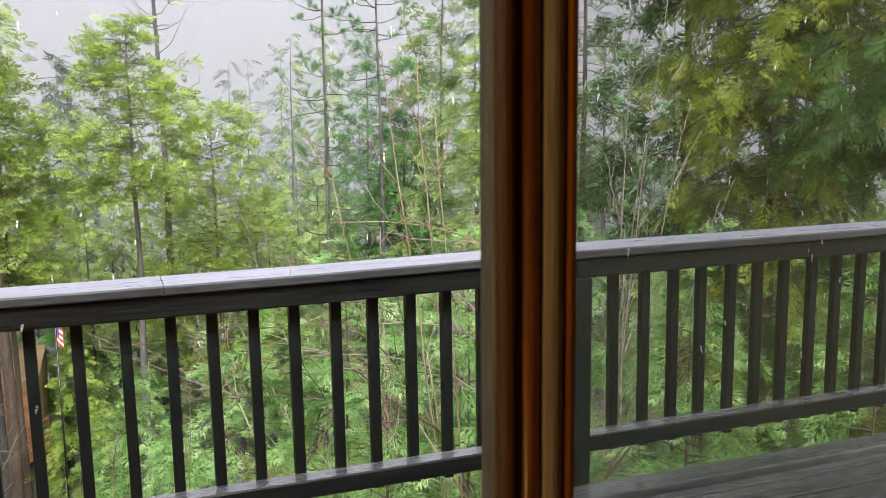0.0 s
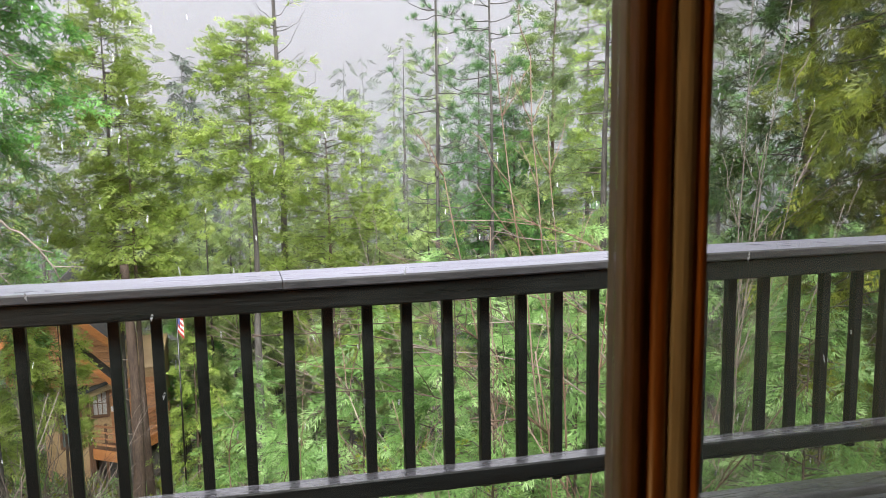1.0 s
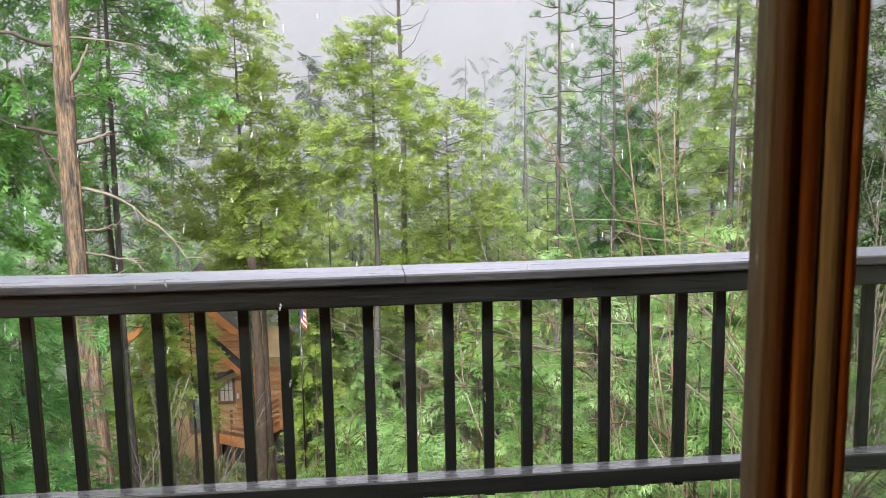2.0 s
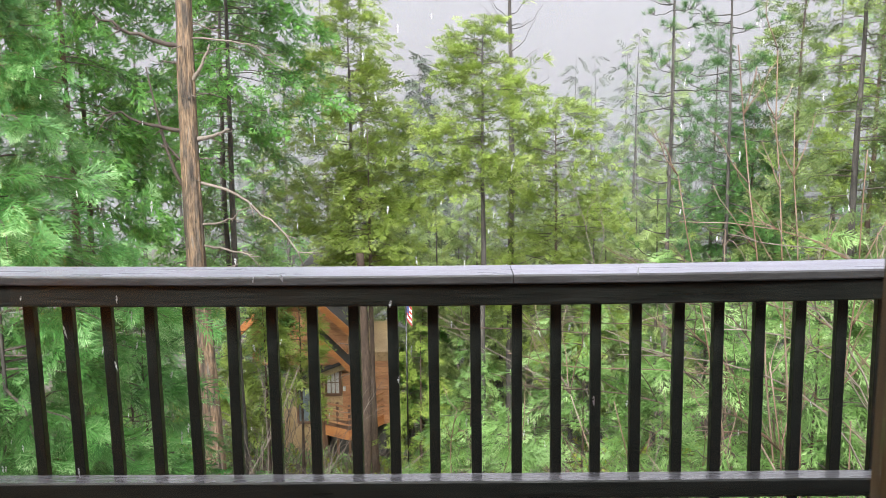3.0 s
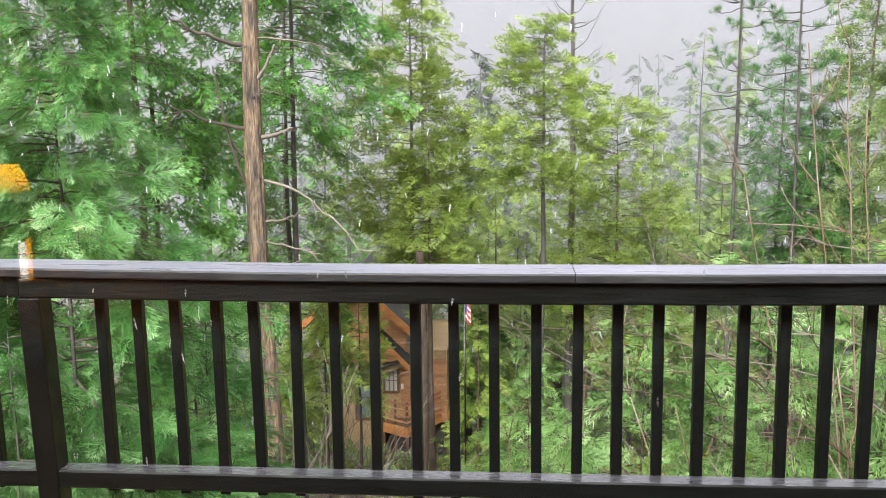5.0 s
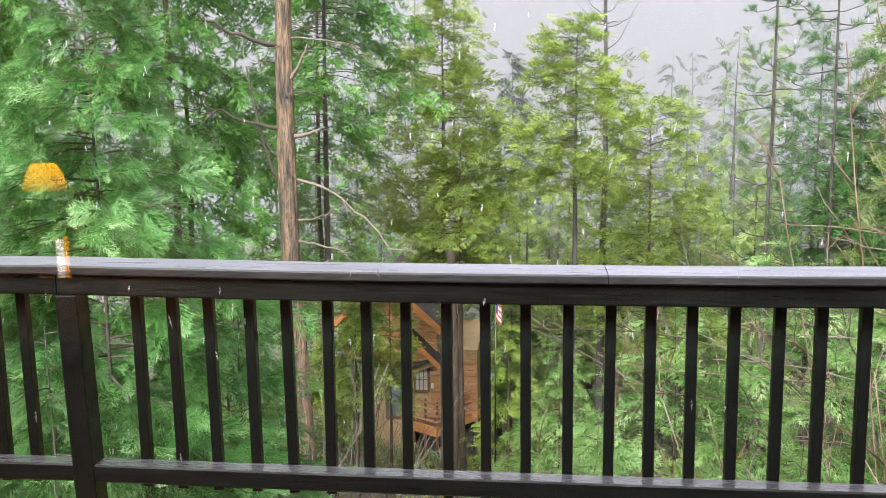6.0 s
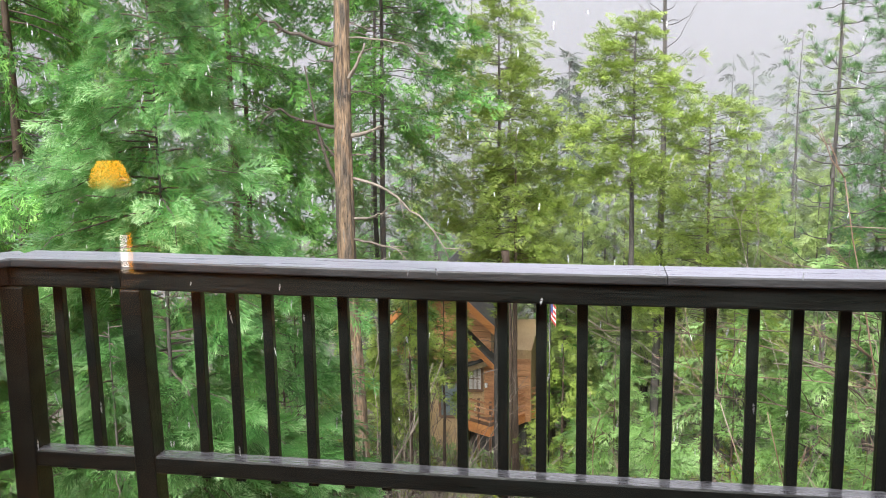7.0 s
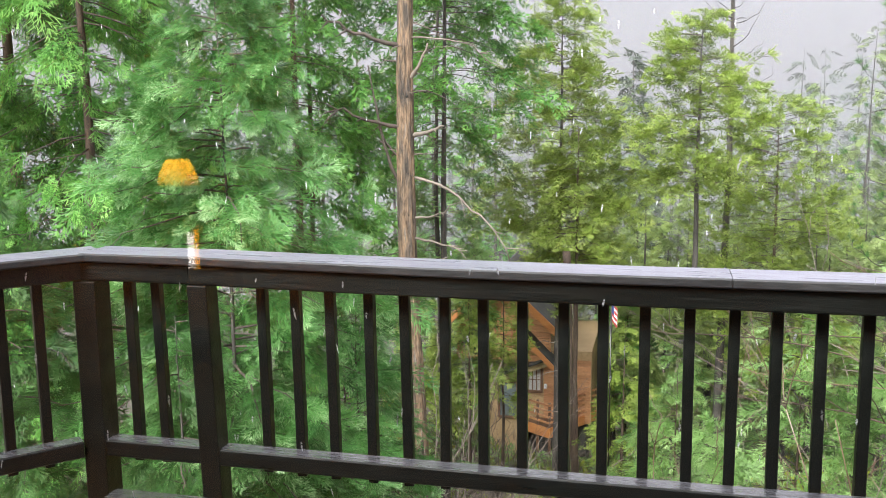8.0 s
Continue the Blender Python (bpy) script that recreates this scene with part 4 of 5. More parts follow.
# ---- the lamp in the room ----
def build_lamp():
    lamp = thing("floor_lamp", "lit amber-shaded floor lamp standing in the room", "lamp", at=(-3.32, -4.55, 0))
    bm = bmesh.new()
    rings = []
    for z, r in ((1.055, 0.142), (1.09, 0.137), (1.13, 0.127), (1.17, 0.111), (1.20, 0.095), (1.215, 0.084), (1.222, 0.079), (1.23, 0.082)):
        rings.append([bm.verts.new((r * math.cos(a * math.pi / 16), r * math.sin(a * math.pi / 16), z)) for a in range(32)])
    for q, w in zip(rings, rings[1:]):
        for k in range(32):
            bm.faces.new((q[k], q[(k + 1) % 32], w[(k + 1) % 32], w[k]))
    part("shade", bm, SHADE_GLOW, lamp, "glowing amber shade")
    part("pole", box_bm(-0.01, 0.01, -0.01, 0.01, 0.02, 1.1, 0.004), METAL_DARK, lamp)
    bm = bmesh.new()
    bmesh.ops.create_cone(bm, cap_ends=True, segments=32, radius1=0.14, radius2=0.12, depth=0.025, matrix=Matrix.Translation((0, 0, 0.0125)))
    part("base", bm, METAL_DARK, lamp)
    light = bpy.data.lights.new("lamp_bulb", 'POINT')
    light.energy, light.color, light.shadow_soft_size = 20, (1.0, 0.55, 0.2), 0.04
    new("lamp_bulb", light).location = (-3.32, -4.55, 1.15)


def build_table_lamp():
    x, y = -2.45, -0.75
    t = thing("side_table", "small dark wooden side table", "table", at=(x, y, 0))
    part("tabletop", box_bm(-0.25, 0.25, -0.25, 0.25, 0.56, 0.59, 0.006), VARNISH, t)
    for sx in (-0.21, 0.21):
        for sy in (-0.21, 0.21):
            part("leg", box_bm(sx - 0.02, sx + 0.02, sy - 0.02, sy + 0.02, 0, 0.559), VARNISH, t)
    lamp = thing("table_lamp", "lit table lamp on the side table", "lamp", at=(x, y, 0.591))
    bm = bmesh.new()
    bmesh.ops.create_cone(bm, cap_ends=True, segments=24, radius1=0.09, radius2=0.03, depth=0.3, matrix=Matrix.Translation((0, 0, 0.15)))
    part("base", bm, GASKET, lamp)
    bulb = bpy.data.lights.new("table_lamp_bulb", 'POINT')
    bulb.energy, bulb.color, bulb.shadow_soft_size = 44, (1.0, 0.60, 0.22), 0.06
    new("table_lamp_bulb", bulb).location = (x, y, 1.12)


build_table_lamp()


def build_lantern():
    x, y = -3.13, -4.35
    t = thing("low_table", "low dark wooden table by the floor lamp", "table", at=(x, y, 0))
    part("tabletop", box_bm(-0.3, 0.3, -0.2, 0.2, 0.505, 0.535, 0.006), VARNISH, t)
    for sx in (-0.26, 0.26):
        for sy in (-0.16, 0.16):
            part("leg", box_bm(sx - 0.02, sx + 0.02, sy - 0.02, sy + 0.02, 0, 0.504), VARNISH, t)
    g = thing("lantern", "lit white lantern with an amber side", "lantern", at=(x, y, 0.536))
    part("panel", box_bm(-0.028, 0.022, -0.01, 0.01, 0, 0.215, 0.002), WHITE_GLOW, g, "glowing white panel")
    part("side", box_bm(0.030, 0.046, -0.02, 0.02, -0.0, 0.235, 0.002), AMBER_GLOW, g, "glowing amber side")


build_lantern()
build_lamp()


# ---- the stripped trunk with dead limbs ----
def build_snag():
    x, y = -4.78, 17.35
    z0 = ground_z(x, y) - 0.2
    root = thing("stripped_cedar", "tall cedar trunk with peeling reddish bark and dead limbs", "tree", "conifers on the slope", at=(x, y, z0))
    H = 7.5 - z0
    f = np.linspace(0, 1, 40)
    zz = f * H
    rad = 0.245 - 0.135 * f + 0.08 * np.exp(-f * 12)
    bend_x = 0.16 * np.exp(-(f / 0.28) ** 2) - 0.12 + 0.02 * np.sin(f * 9)
    pts = np.stack([bend_x, 0.03 * np.cos(f * 7), zz], axis=1)
    n, m = 44, 170
    ff = np.linspace(0, 1, m)
    verts, faces = [], []
    for i in range(m):
        cx, cyy, r = np.interp(ff[i], f, bend_x), 0.03 * math.cos(ff[i] * 7), np.interp(ff[i], f, rad)
        for j in range(n):
            an = 2 * math.pi * j / n
            ux, uy = math.cos(an), math.sin(an)
            ridge = noise.noise((ux * 5, uy * 5, ff[i] * H * 0.55)) * 0.10 + noise.noise((ux * 13, uy * 13, ff[i] * H * 1.3)) * 0.06 + 0.05 * noise.noise((ux, uy, ff[i] * H * 1.7))
            verts.append((cx + ux * r * (1 + ridge), cyy + uy * r * (1 + ridge), ff[i] * H))
    for i in range(m - 1):
        for j in range(n):
            faces.append((i * n + j, i * n + (j + 1) % n, (i + 1) * n + (j + 1) % n, (i + 1) * n + j))
    me = bpy.data.meshes.new("trunk")
    me.from_pydata(verts, [], faces)
    me.update()
    me.materials.append(BARK_RED)
    trunk = new("trunk", me)
    trunk.parent = root
    trunk["label"] = "peeling reddish-brown bark"
    def axis(z):
        g = (z - z0) / H
        return np.array([np.interp(g, f, bend_x), 0, z - z0]), np.interp(g, f, rad)
    rng = np.random.default_rng(4)
    # height, side, reach, rise, bend, thickness
    rows = [(2.70, -1, 1.5, 0.08, 0.28, 0.055), (2.85, 1, 1.65, 0.06, -0.27, 0.024), (2.05, 1, 0.46, 0.15, 1.1, 0.055), (1.15, -1, 1.4, 0.06, 0.25, 0.05),
            (0.98, 1, 0.72, 0.05, 0.22, 0.062), (0.50, -1, 0.45, 0.3, 0.9, 0.036), (0.0, -1, 0.62, 0.1, 3.2, 0.05), (0.18, 1, 2.1, 0.02, -0.74, 0.036),
            (-1.0, 1, 1.25, -0.1, -0.05, 0.032), (-0.6, 1, 1.05, -0.12, 0.42, 0.034), (0.62, 1, 0.4, 0.05, 0.0, 0.03), (-1.5, 1, 0.95, -0.04, 0.2, 0.03), (2.4, -1, 0.35, 0.02, 0.1, 0.035)]
    for z, side, reach, rise, bend, thick in rows:
        c, r = axis(z)
        head = (math.pi if side < 0 else 0) + rng.uniform(-0.25, 0.25) - 0.25 * side
        p = limb(c, head, reach + r * 0.5, rise, bend, 11, 0.022, rng)
        tubes = [(p, np.linspace(thick, thick * 0.32, 11))]
        for _ in range(3):
            i = rng.integers(4, 10)
            q = limb(p[i], head + rng.uniform(-0.9, 0.9), reach * rng.uniform(0.12, 0.3), rng.uniform(-0.9, 0.3), rng.uniform(-0.5, 0.2), 5, 0.06, rng)
            tubes.append((q, np.linspace(thick * 0.4, 0.004, 5)))
        tube_mesh("dead_limb", tubes, DEAD_WOOD if side > 0 else DARK_TWIG, root, "bleached bare limb" if side > 0 else "dark bare limb", sides=6, rough=0.1)
    for k in range(26):
        z = rng.uniform(-6.5, 3.5)
        c, r = axis(z)
        head = rng.uniform(0, 6.28)
        p = limb(c, head, rng.uniform(0.3, 1.1), rng.uniform(-0.4, 0.2), rng.uniform(-0.4, 0.3), 6, 0.05, rng)
        tube_mesh("dead_twig", [(p, np.linspace(0.013, 0.004, 6))], DARK_TWIG if k % 2 else DEAD_WOOD, root, "thin dead twig", sides=4)
    # old woodpecker holes: dark lumps carry the shade of their hollows
    for z, dx in ((-0.55, 0.02), (0.35, -0.02), (0.95, 0.0), (1.75, 0.02), (1.5, -0.03)):
        c, r = axis(z)
        bm = bmesh.new()
        bmesh.ops.create_uvsphere(bm, u_segments=10, v_segments=6, radius=0.028, matrix=Matrix.Translation((c[0] + dx + 0.05, -r * 0.93, c[2])) @ Matrix.Diagonal((1, 0.6, 1.2, 1)))
        part("knot_hole", bm, GASKET, root, "woodpecker hole given as a dark lump for its shade")


build_snag()


# ---- the cabin down the slope ----
def prism(poly, y0, y1):
    """An upright slab with the outline poly (x, z), from y0 to y1."""
    bm = bmesh.new()
    f = [bm.verts.new((x, y0, z)) for x, z in poly]
    g = [bm.verts.new((x, y1, z)) for x, z in poly]
    n = len(poly)
    bm.faces.new(f)
    bm.faces.new(g[::-1])
    for k in range(n):
        bm.faces.new((f[k], g[k], g[(k + 1) % n], f[(k + 1) % n]))
    bmesh.ops.recalc_face_normals(bm, faces=bm.faces)
    return bm


def beam(p, q, thick, deep):
    """A straight board from p to q, thick across and deep up and down."""
    p, q = Vector(p), Vector(q)
    d = q - p
    side = Vector((0, 0, 1)).cross(d).normalized()
    top = d.cross(side).normalized()
    bm = box_bm(0, d.length, -thick / 2, thick / 2, -deep / 2, deep / 2, 0.012)
    m = Matrix((d.normalized(), side, top)).transposed().to_4x4()
    m.translation = p
    bmesh.ops.transform(bm, matrix=m, verts=bm.verts)
    return bm


def build_cabin():
    cy = 32.0
    c = thing("cabin", "orange-brown wooden cabin with a gable roof and balcony", "house")
    # the lower storey under its sloping eave
    part("wall", prism([(-6.15, -11.6), (-4.72, -11.6), (-4.72, -8.0), (-6.15, -8.52)], cy + 0.1, cy + 5), CABIN_TAN, c, "tan boarded wall")
    part("corner_board", box_bm(-4.79, -4.69, cy + 0.03, cy + 0.098, -11.6, -8.0, 0.01), CABIN_TRIM, c)
    part("wall", prism([(-4.719, -9.9), (-2.3, -9.9), (-2.3, -7.2), (-4.719, -7.2)], cy + 0.13, cy + 5), CABIN_TAN, c, "wall behind the balcony")
    for k in range(11):
        z = -9.88 + 0.215 * k
        part("siding_board", box_bm(-4.0, -2.32, cy + 0.085, cy + 0.128, z, z + 0.205, 0.008), CABIN_WOOD, c)
    part("eave_board", beam((-6.35, cy - 0.06, -8.62), (-3.62, cy - 0.06, -7.56), 0.10, 0.20), CABIN_PALE, c, "pale eave board")
    part("eave_roof", beam((-6.40, cy + 0.2, -8.47), (-3.60, cy + 0.2, -7.38), 0.9, 0.08), ROOF_DARK, c, "dark needle-strewn eave")
    # gable: boarded wall, roof slopes and bargeboards
    peak, slope = (-5.55, -4.35), 0.93
    for k in range(14):
        z0 = -7.62 + 0.22 * k
        right = min(-3.75, peak[0] + (peak[1] - z0 - 0.26) / slope)
        left = max(-7.2, peak[0] - (peak[1] - z0 - 0.26) / slope)
        if right - left > 0.3:
            part("gable_board", box_bm(left, right, cy - 0.03, cy + 0.06, z0, z0 + 0.21, 0.01), CABIN_WOOD, c)
    for s_ in (-1, 1):
        e = (peak[0] + s_ * 2.1, peak[1] - 2.1 * slope)
        part("roof", beam((peak[0], cy + 2.2, peak[1] + 0.02), (e[0], cy + 2.2, e[1] + 0.02), 5.9, 0.12), ROOF_DARK, c, "dark needle-strewn roof")
        part("bargeboard", beam((peak[0], cy - 0.80, peak[1] - 0.06), (e[0], cy - 0.80, e[1] - 0.06), 0.06, 0.24), CABIN_BARGE, c, "bright orange bargeboard")
        part("rafter", beam((peak[0], cy - 0.45, peak[1] - 0.17), (e[0], cy - 0.45, e[1] - 0.17), 0.10, 0.14), CABIN_TRIM, c)
    # lean-to roof over the balcony
    part("lean_to_roof", beam((-4.95, cy - 0.35, -6.10), (-3.45, cy - 0.35, -7.62), 0.9, 0.10), ROOF_DARK, c, "dark mossy lean-to roof")
    part("bargeboard", beam((-4.98, cy - 0.84, -6.16), (-3.45, cy - 0.84, -7.72), 0.06, 0.17), CABIN_BARGE, c)
    def win(x0, x1, z0, z1, y, mat, bars, cross, label):
        w = part("window", box_bm(x0 + 0.001, x1 - 0.001, y - 0.03, y - 0.003, z0, z1), mat, c, label)
        for b in ((x0 - 0.08, x0, z0 - 0.08, z1 + 0.08), (x1, x1 + 0.08, z0 - 0.08, z1 + 0.08), (x0, x1, z1, z1 + 0.08), (x0 - 0.02, x1 + 0.02, z0 - 0.1, z0)):
            part("frame", box_bm(b[0], b[1], y - 0.08, y - 0.002, b[2], b[3]), CABIN_TRIM, w)
        for k in range(bars):
            q = x0 + (x1 - x0) * (k + 1) / (bars + 1)
            part("glazing_bar", box_bm(q - 0.014, q + 0.014, y - 0.05, y - 0.031, z0, z1), CABIN_TRIM, w)
        for k in range(cross):
            q = z0 + (z1 - z0) * (k + 1) / (cross + 1)
            part("glazing_bar", box_bm(x0, x1, y - 0.054, y - 0.034, q - 0.012, q + 0.012), CABIN_TRIM, w)
    win(-5.60, -5.0, -9.75, -8.50, cy + 0.1, WINDOW_DARK, 0, 0, "dim grey window pane")
    win(-4.56, -4.12, -8.72, -7.93, cy + 0.13, CURTAIN, 2, 1, "small-paned window with a pale curtain")
    part("wall_light", box_bm(-3.98, -3.88, cy - 0.02, cy + 0.084, -8.62, -8.45, 0.02), WHITE_PAINT, c, "small white wall lantern")
    # the balcony: front edge, then the side that runs back
    a, b, d = (-4.5, 31.05), (-3.6, 30.45), (-2.15, 32.7)
    bm = bmesh.new()
    ring = [(a[0], a[1]), (b[0], b[1]), (d[0], d[1]), (-2.4, 33.2), (-4.5, 32.08)]
    lo, hi = [bm.verts.new((x, y, -9.86)) for x, y in ring], [bm.verts.new((x, y, -9.76)) for x, y in ring]
    bm.faces.new(hi)
    bm.faces.new(lo[::-1])
    for k in range(5):
        bm.faces.new((lo[k], lo[(k + 1) % 5], hi[(k + 1) % 5], hi[k]))
    bmesh.ops.recalc_face_normals(bm, faces=bm.faces)
    part("balcony_floor", bm, CABIN_TRIM, c)
    for p, q in ((a, b), (b, d)):
        part("balcony_fascia", beam((*p, -9.72), (*q, -9.72), 0.06, 0.36), CABIN_BARGE, c, "bright orange skirt board")
        for k in range(4):
            z = -9.36 + 0.21 * k
            part("balcony_rail", beam((*p, z), (*q, z), 0.05, 0.07), CABIN_WOOD, c)
    for x, y in (a, ((a[0] + b[0]) / 2, (a[1] + b[1]) / 2), b, ((b[0] + d[0]) / 2, (b[1] + d[1]) / 2), d):
        part("balcony_post", box_bm(x - 0.045, x + 0.045, y + 0.05, y + 0.14, -12.4, -8.66), CABIN_TRIM, c)
    # dark box put in for the shaded void below the cabin's floor
    part("foundation", box_bm(-4.6, -2.5, cy + 0.6, cy + 4.6, -13.2, -9.91), ROOF_DARK, c)


build_cabin()

conifer("cedar", -2.25, 25.6, 1.0, -3.4, 1.5, LEAF_YELLOW, BARK_BROWN, "slim yellow-green cedar in front of the cabin", 41, 0.12, "mid", 70, 22, 0.43, 0.1, -0.3, 0.6, gaps=0.2)
conifer("cedar", -4.5, 26.2, -3.4, -7.4, 1.0, LEAF_YELLOW, BARK_BROWN, "small yellow-green cedar in front of the gable", 48, 0.06, "mid", 60, 22, 0.36, 0.15, -0.3, 0.6, sag=-0.2, roll=0.9)
conifer("cedar", -0.9, 24.5, -4.2, -9.0, 1.2, LEAF_YELLOW, BARK_BROWN, "small yellow-green cedar beside the cabin", 42, 0.06, "mid", 60, 22, 0.35, 0.15, -0.3, 0.6)
conifer("cedar", -5.15, 24.6, -3.5, -6.6, 0.95, LEAF_YELLOW, BARK_BROWN, "small yellow-green cedar beside the cabin", 43, 0.06, "mid", 50, 14, 0.42, 0.15, -0.3, 0.6)


def dead_tree(x, y, top, r, mat, label, seed, twigs=10):
    """A tall bare trunk with short dead twigs."""
    rng = np.random.default_rng(seed)
    z0 = ground_z(x, y) - 0.2
    root = thing("dead_tree", label, "tree", "conifers on the slope", at=(x, y, z0))
    f = np.linspace(0, 1, 24)
    p = np.stack([0.05 * np.sin(f * 5 + seed), 0.04 * np.cos(f * 4), f * (top - z0)], axis=1)
    tube_mesh("trunk", [(p, r * (1.15 - 0.45 * f))], mat, root, sides=14, rough=0.08, seed=seed)
    for _ in range(twigs):
        k = rng.uniform(0.25, 1.0)
        c = np.array([np.interp(k, f, p[:, i]) for i in range(3)])
        q = limb(c, rng.uniform(0, 6.28), rng.uniform(0.4, 1.3), rng.uniform(-0.4, 0.2), rng.uniform(-0.5, 0.2), 7, 0.05, rng)
        tube_mesh("dead_twig", [(q, np.linspace(0.018, 0.004, 7))], DEAD_WOOD, root, "thin dead twig", sides=4)


dead_tree(-2.42, 24.2, -2.3, 0.15, BARK_BROWN, "brown bare trunk in front of the cabin", 5)


def build_flag():
    g = thing("flag", "small red, white and blue striped flag hanging on a pole", "flag")
    x, y, zt = -1.17, 23.9, -3.55
    tube_mesh("pole", [([(x - 0.06, y, ground_z(x, y) - 0.2), (x - 0.06, y, zt + 0.1)], [0.025, 0.02])], METAL_DARK, g, sides=8)
    def cloth(name, z0, z1, u0, u1, mat):
        bm = bmesh.new()
        cols = []
        for i in range(7):
            u = u0 + (u1 - u0) * i / 6
            cols.append([bm.verts.new((x - 0.05 + 0.15 * u, y + 0.03 * math.sin(u * 9) + k, z - 0.20 * u)) for z in (z0, z1) for k in (0, 0.006)])
        for a, b in zip(cols, cols[1:]):
            for q in ((0, 1), (1, 3), (3, 2), (2, 0)):
                bm.faces.new((a[q[0]], a[q[1]], b[q[1]], b[q[0]]))
        bmesh.ops.recalc_face_normals(bm, faces=bm.faces)
        part(name, bm, mat, g)
    for k in range(7):
        z1 = zt - 0.075 * k
        cloth("stripe", z1 - 0.075, z1, 0.45 if k < 4 else 0.0, 1.0, FLAG_RED if k % 2 == 0 else WHITE_PAINT)
    cloth("canton", zt - 0.30, zt, 0.0, 0.45, FLAG_BLUE)


build_flag()

# ---- leafless shrubs ----
def canes(x, y, label, seed, mat, rows, twigs=9, thick=0.012):
    """Long thin canes from one foot: each row gives where it ends (to the side, away, up) and how far it arches."""
    rng = np.random.default_rng(seed)
    z0 = ground_z(x, y) - 0.1
    root = thing("bare_sapling", label, "shrub", "leafless shrubs", at=(x, y, z0))
    for dx, dy, top, arch in rows:
        f = np.linspace(0, 1, 14)
        end = np.array([dx, dy, top - z0])
        over = 2.4 if arch >= 0.2 else 1.0
        p = np.stack([end[0] * f ** over, end[1] * f, end[2] * (1 - (1 - f) ** over)], axis=1)
        p[:, 0] += (arch if over == 1.0 else 0.1) * np.sin(f * math.pi) + 0.03 * np.cumsum(rng.normal(0, 0.5, 14)) * f
        p[:, 1] += 0.02 * np.cumsum(rng.normal(0, 0.5, 14)) * f
        r = np.linspace(thick * 1.25, thick * 0.4, 14)
        tubes = [(p, r)]
        for _ in range(twigs):
            k = int(rng.integers(4, 14))
            side = 1 if rng.uniform() < 0.5 else -1
            d = (p[min(k + 1, 13)] - p[k - 1])
            d = d / np.linalg.norm(d) + np.array([side * rng.uniform(0.3, 0.9), rng.normal(0, 0.2), rng.uniform(-0.1, 0.4)])
            ln = rng.uniform(0.2, 0.75)
            g = np.linspace(0, 1, 6)[:, None]
            q = p[k] + g * d / np.linalg.norm(d) * ln + g * g * np.array([0, 0, 0.1]) + rng.normal(0, 0.012, (6, 3)) * g
            tubes.append((q, np.linspace(thick * 0.5, 0.003, 6)))
            if rng.uniform() < 0.6:
                e = d + rng.normal(0, 0.5, 3)
                q2 = q[3] + g * e / np.linalg.norm(e) * ln * 0.45
                tubes.append((q2, np.linspace(thick * 0.3, 0.0025, 6)))
        tube_mesh("cane", tubes, mat, root, sides=5, seed=seed)


canes(3.05, 7.5, "leafless reddish sapling with long upright stems", 61, RED_TWIG, ((-0.72, 0.1, 2.05, 0.10), (-0.50, 0.0, 2.0, 0.06), (-0.15, 0.2, 1.5, 0.05), (-1.25, 0.1, 1.0, 0.05), (0.35, 0.0, 1.2, -0.05)), 8)
canes(3.7, 7.1, "arching leafless canes below the railing", 74, DEAD_WOOD, ((-2.1, 0.2, 0.25, 0.25), (-1.7, 0.1, -0.2, 0.3), (-2.4, 0.4, -0.5, 0.2), (-0.9, 0.1, 0.45, 0.2)), 9, 0.010)
canes(4.2, 7.4, "arching reddish canes below the railing", 75, RED_TWIG, ((-2.3, 0.3, 0.6, 0.3), (-1.5, 0.1, -0.1, 0.3), (-2.8, 0.6, 0.1, 0.25), (-0.6, 0.0, 0.7, 0.1), (-3.0, 0.4, -0.7, 0.2)), 10, 0.009)
canes(3.2, 8.6, "tangled brown canes below the railing", 76, BARK_BROWN, ((-2.4, 0.2, -1.2, 0.3), (-1.8, 0.1, -0.5, 0.4), (-1.0, 0.0, -0.3, 0.2), (-2.9, 0.3, -0.6, 0.4)), 9, 0.012)
canes(4.4, 7.6, "arching pale canes beside the deck", 77, DEAD_WOOD, ((0.6, 0.2, 1.3, -0.1), (1.2, 0.2, 1.25, -0.15), (1.0, 0.4, 2.6, -0.1), (0.5, 0.3, 2.9, 0.1), (1.6, 0.1, 0.6, -0.2), (0.3, 0.0, 0.4, 0.1)), 11, 0.009)
bare_bush("bare_sapling", 3.4, 7.6, ground_z(3.4, 7.6) - 0.1, 0.4, 0.2, RED_TWIG, "leafless reddish sapling with long thin stems", 62, 7, 3, 0.015)
bare_bush("bare_sapling", 1.9, 8.2, ground_z(1.9, 8.2) - 0.1, -0.6, 0.35, RED_TWIG, "leafless tangled shrub below the railing", 63, 5, 3, 0.012)
bare_bush("bare_sapling", 2.6, 7.0, ground_z(2.6, 7.0) - 0.1, -0.6, 0.28, RED_TWIG, "leafless tangled shrub below the railing", 64, 5, 3, 0.010)
bare_bush("bare_sapling", 5.2, 9.3, ground_z(5.2, 9.3) - 0.1, 1.0, 0.2, DEAD_WOOD, "leafless pale shrub beside the deck", 65, 5, 3, 0.011, lean=(0.15, 0))
bare_bush("bare_sapling", 4.3, 7.2, ground_z(4.3, 7.2) - 0.1, -0.6, 0.3, DEAD_WOOD, "leafless pale shrub beside the deck", 66, 5, 3, 0.009)
bare_bush("bare_sapling", 0.2, 11.0, ground_z(0.2, 11.0) - 0.1, -2.4, 0.4, RED_TWIG, "leafless tangled shrub below the railing", 67, 5, 3, 0.014)
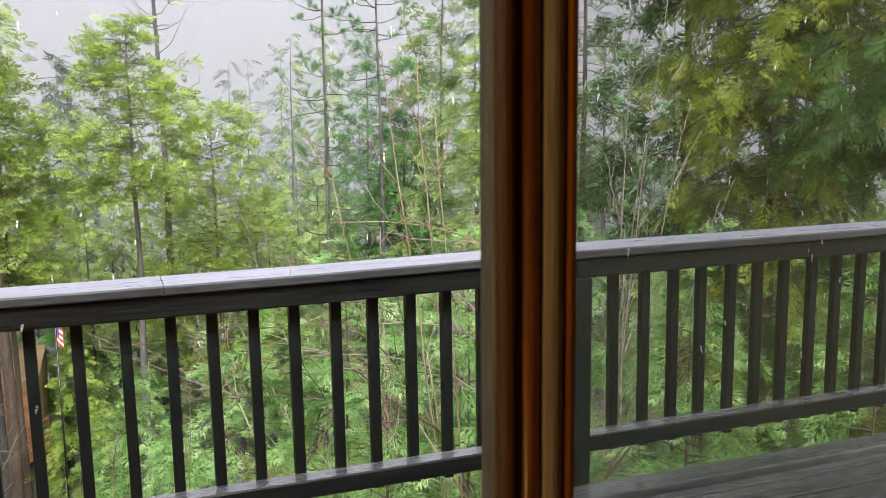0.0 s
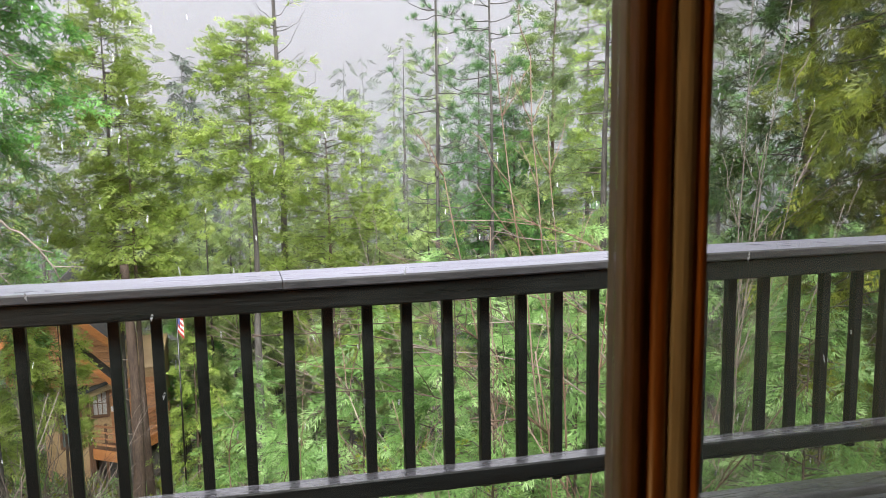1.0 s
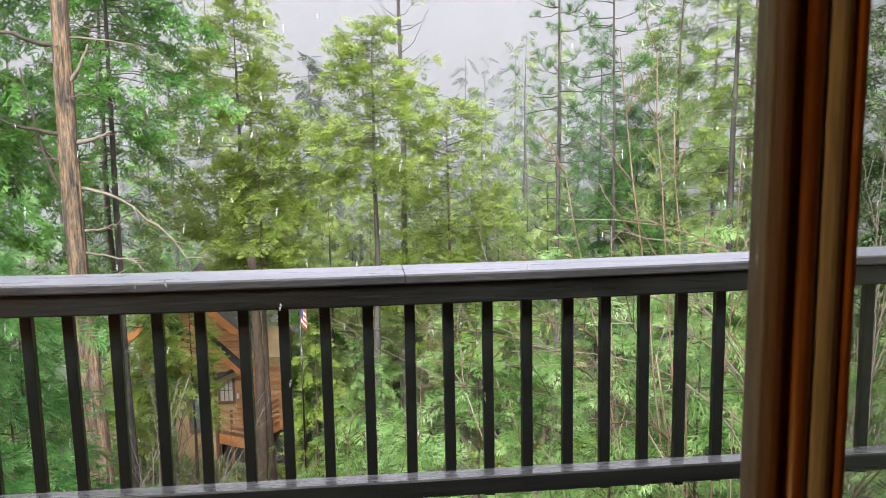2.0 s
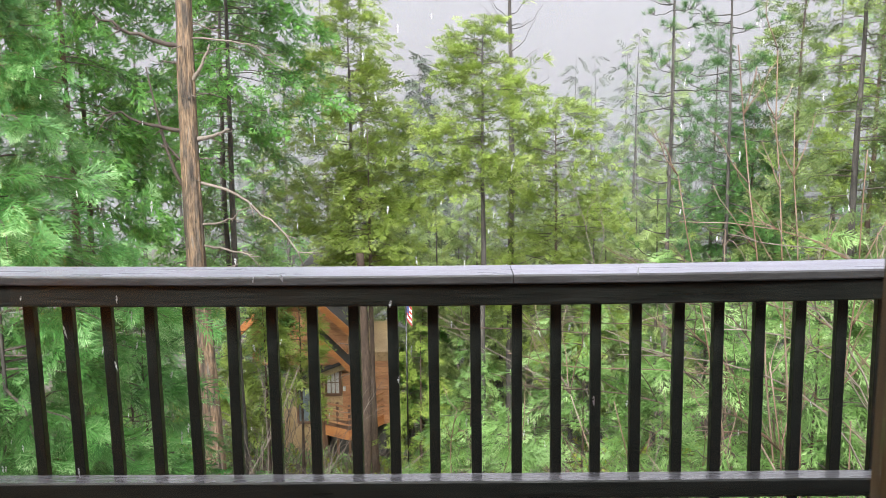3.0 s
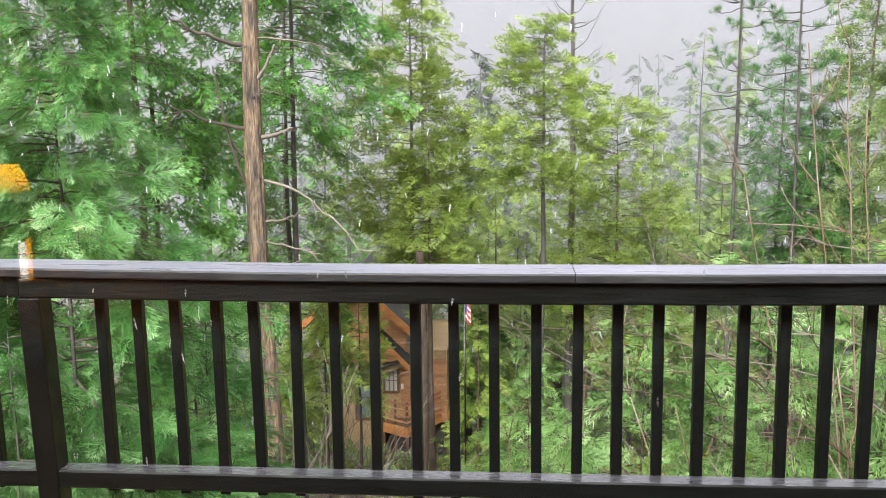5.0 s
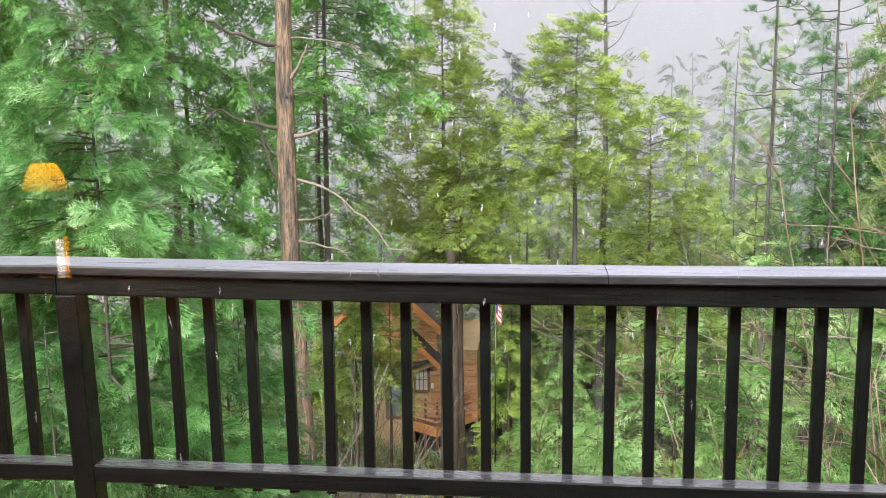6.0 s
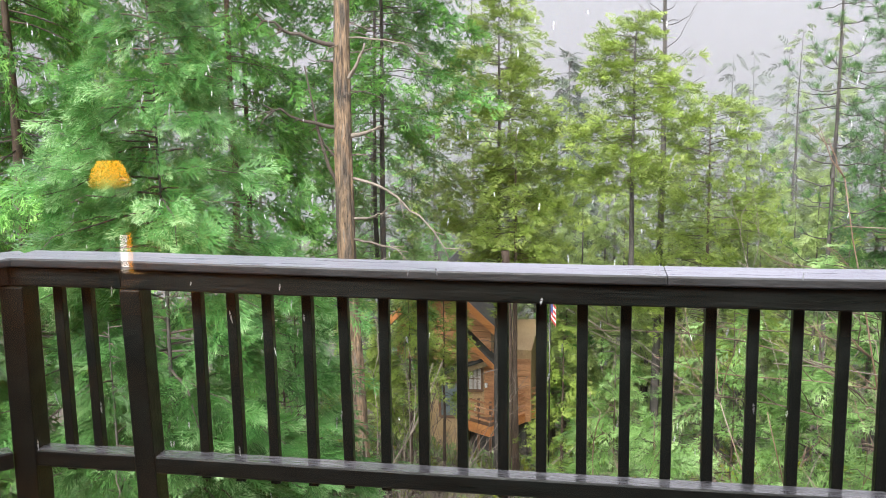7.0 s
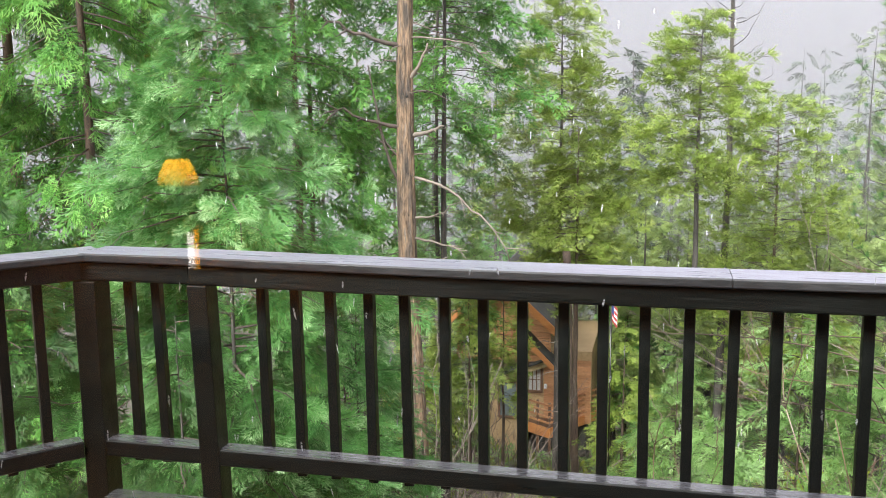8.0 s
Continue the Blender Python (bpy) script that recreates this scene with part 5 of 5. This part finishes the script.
for k, (bx, by, bt, bs) in enumerate(((1.0, 7.8, -1.3, 0.3), (3.0, 8.3, -0.2, 0.3), (2.2, 9.6, -0.8, 0.35), (4.0, 9.0, 0.2, 0.3), (5.6, 8.0, -0.2, 0.3), (0.2, 8.6, -2.0, 0.35))):
    bare_bush("bare_sapling", bx, by, ground_z(bx, by) - 0.1, bt, bs, RED_TWIG if k % 3 else DEAD_WOOD, "leafless twiggy shrub among the saplings", 90 + k, 7, 3, 0.011)
bare_bush("dead_shrub", -4.4, 15.5, ground_z(-4.4, 15.5) - 0.1, -2.2, 0.4, DEAD_WOOD, "grey dead shrub on the slope", 68, 9, 3, 0.013)
bare_bush("dead_shrub", -3.9, 18.5, ground_z(-3.9, 18.5) - 0.1, -3.6, 0.4, DEAD_WOOD, "grey dead shrub on the slope", 69, 9, 3, 0.014)
bare_bush("dead_shrub", -4.6, 25.5, ground_z(-4.6, 25.5) - 0.1, -8.9, 0.45, DARK_TWIG, "brown shrub in front of the cabin", 70, 12, 3, 0.010)
bare_bush("dead_shrub", -5.4, 25.0, ground_z(-5.4, 25.0) - 0.1, -8.6, 0.45, DEAD_WOOD, "grey dead shrub in front of the cabin", 71, 10, 3, 0.010)
for k, (bx, by, bt) in enumerate(((-4.7, 20.0, -4.0), (-5.2, 22.0, -4.6), (-4.3, 22.5, -5.6), (-3.4, 16.0, -4.0), (-3.0, 20.5, -6.2))):
    bare_bush("dead_shrub", bx, by, ground_z(bx, by) - 0.1, bt, 0.4, DEAD_WOOD if k % 2 else DARK_TWIG, "grey dead shrub on the slope", 80 + k, 9, 3, 0.012)
bare_bush("dead_shrub", 5.6, 27.5, ground_z(5.6, 27.5) - 0.1, -1.0, 0.3, DEAD_WOOD, "grey leafless tree among the pines", 72, 8, 3, 0.025)
bare_bush("dead_shrub", 1.8, 22.0, ground_z(1.8, 22.0) - 0.1, -5.0, 0.5, DEAD_WOOD, "grey dead shrub on the slope", 73, 9, 3, 0.013)


def undergrowth():
    """Low green brush and dead sticks over the slope."""
    rng = np.random.default_rng(31)
    for name, leaf, count, label in (("undergrowth", LEAF_NEAR, 5200, "low fresh green brush on the slope"), ("undergrowth", LEAF_OLIVE, 2600, "low olive brush on the slope")):
        y = rng.uniform(11, 46, count)
        x = rng.uniform(-0.42, 0.45, count) * y
        keep = np.array([noise.noise((a * 0.35, b * 0.35, 7 if leaf is LEAF_NEAR else 2)) > -0.12 for a, b in zip(x, y)])
        x, y = x[keep], y[keep]
        z = np.array([ground_z(a, b) for a, b in zip(x, y)]) + rng.uniform(0.0, 0.5, len(x))
        d = np.stack([rng.normal(0, 1, len(x)), rng.normal(0, 1, len(x)), rng.uniform(0.1, 1.3, len(x))], axis=1)
        tagged(leaf_mesh(name, *scatter("wood", rng, np.stack([x, y, z], axis=1), d, rng.uniform(0.35, 0.8, len(x))), leaf), label, "brush", kind="stuff")
    for mat, count, label in ((DEAD_WOOD, 1500, "pale dead sticks and twigs on the slope"), (DARK_TWIG, 1300, "dark dead sticks and twigs on the slope")):
        tubes = []
        for _ in range(count):
            y = rng.uniform(13, 34)
            x = rng.uniform(-0.30, 0.14) * y
            p = np.array([x, y, ground_z(x, y) + rng.uniform(0, 0.5)])
            d = np.array([rng.normal(0, 0.9), rng.normal(0, 0.5), rng.uniform(-0.1, 1.4)])
            d *= rng.uniform(0.4, 1.5) / np.linalg.norm(d)
            tubes.append((np.array([p, p + d * 0.5 + rng.normal(0, 0.07, 3), p + d + rng.normal(0, 0.12, 3)]), [0.012, 0.009, 0.004]))
        tagged(tube_mesh("deadwood", tubes, mat, sides=3), label, "twigs", kind="stuff")


undergrowth()


def build_tarp():
    bm = bmesh.new()
    bmesh.ops.create_icosphere(bm, subdivisions=3, radius=0.45)
    for v in bm.verts:
        v.co.z *= 0.7
        v.co += v.co.normalized() * 0.12 * noise.noise(v.co * 4)
    x, y = 0.35, 19.0
    bmesh.ops.transform(bm, matrix=Matrix.Translation((0, 0, 0.15)), verts=bm.verts)
    ob = part("tarp_bundle", bm, BLUE_TARP)
    ob.location = (x, y, ground_z(x, y))
    tagged(ob, "crumpled pale blue plastic tarp on the slope", "tarp")


build_tarp()


# ---- sleet hanging in the air over the deck ----
def build_sleet():
    rng = np.random.default_rng(9)
    out = []
    for _ in range(460):
        y = rng.uniform(1.9, 5.0)
        x, z = rng.uniform(-1.1, 1.4) * y, 1.6 + rng.uniform(-0.5, 0.12) * y
        if abs(y - RY) < 0.25 or z < 0.1:
            continue
        ln, w = rng.uniform(0.011, 0.028), rng.uniform(0.0024, 0.0046)
        d = np.array([rng.uniform(-0.25, 0.35), 0, -1.0])
        d /= np.linalg.norm(d)
        p = np.array([x, y, z])
        for n in ((0, 1, 0), (1, 0, 0)):
            out.append(leaflet(p, d, np.array(n, float), ln, w))
            out.append(leaflet(p, -d, np.array(n, float), ln * 0.5, w))
    tagged(leaf_mesh("falling_sleet", np.array(out), None, SLEET), "white flecks of falling sleet over the deck", "sleet", kind="stuff")


SLEET = surface("wet_snow", [(0.3, (0.75, 0.76, 0.78)), (0.7, (0.85, 0.86, 0.88))], 5, (1, 1, 1), 0.4, 0.0)
build_sleet()
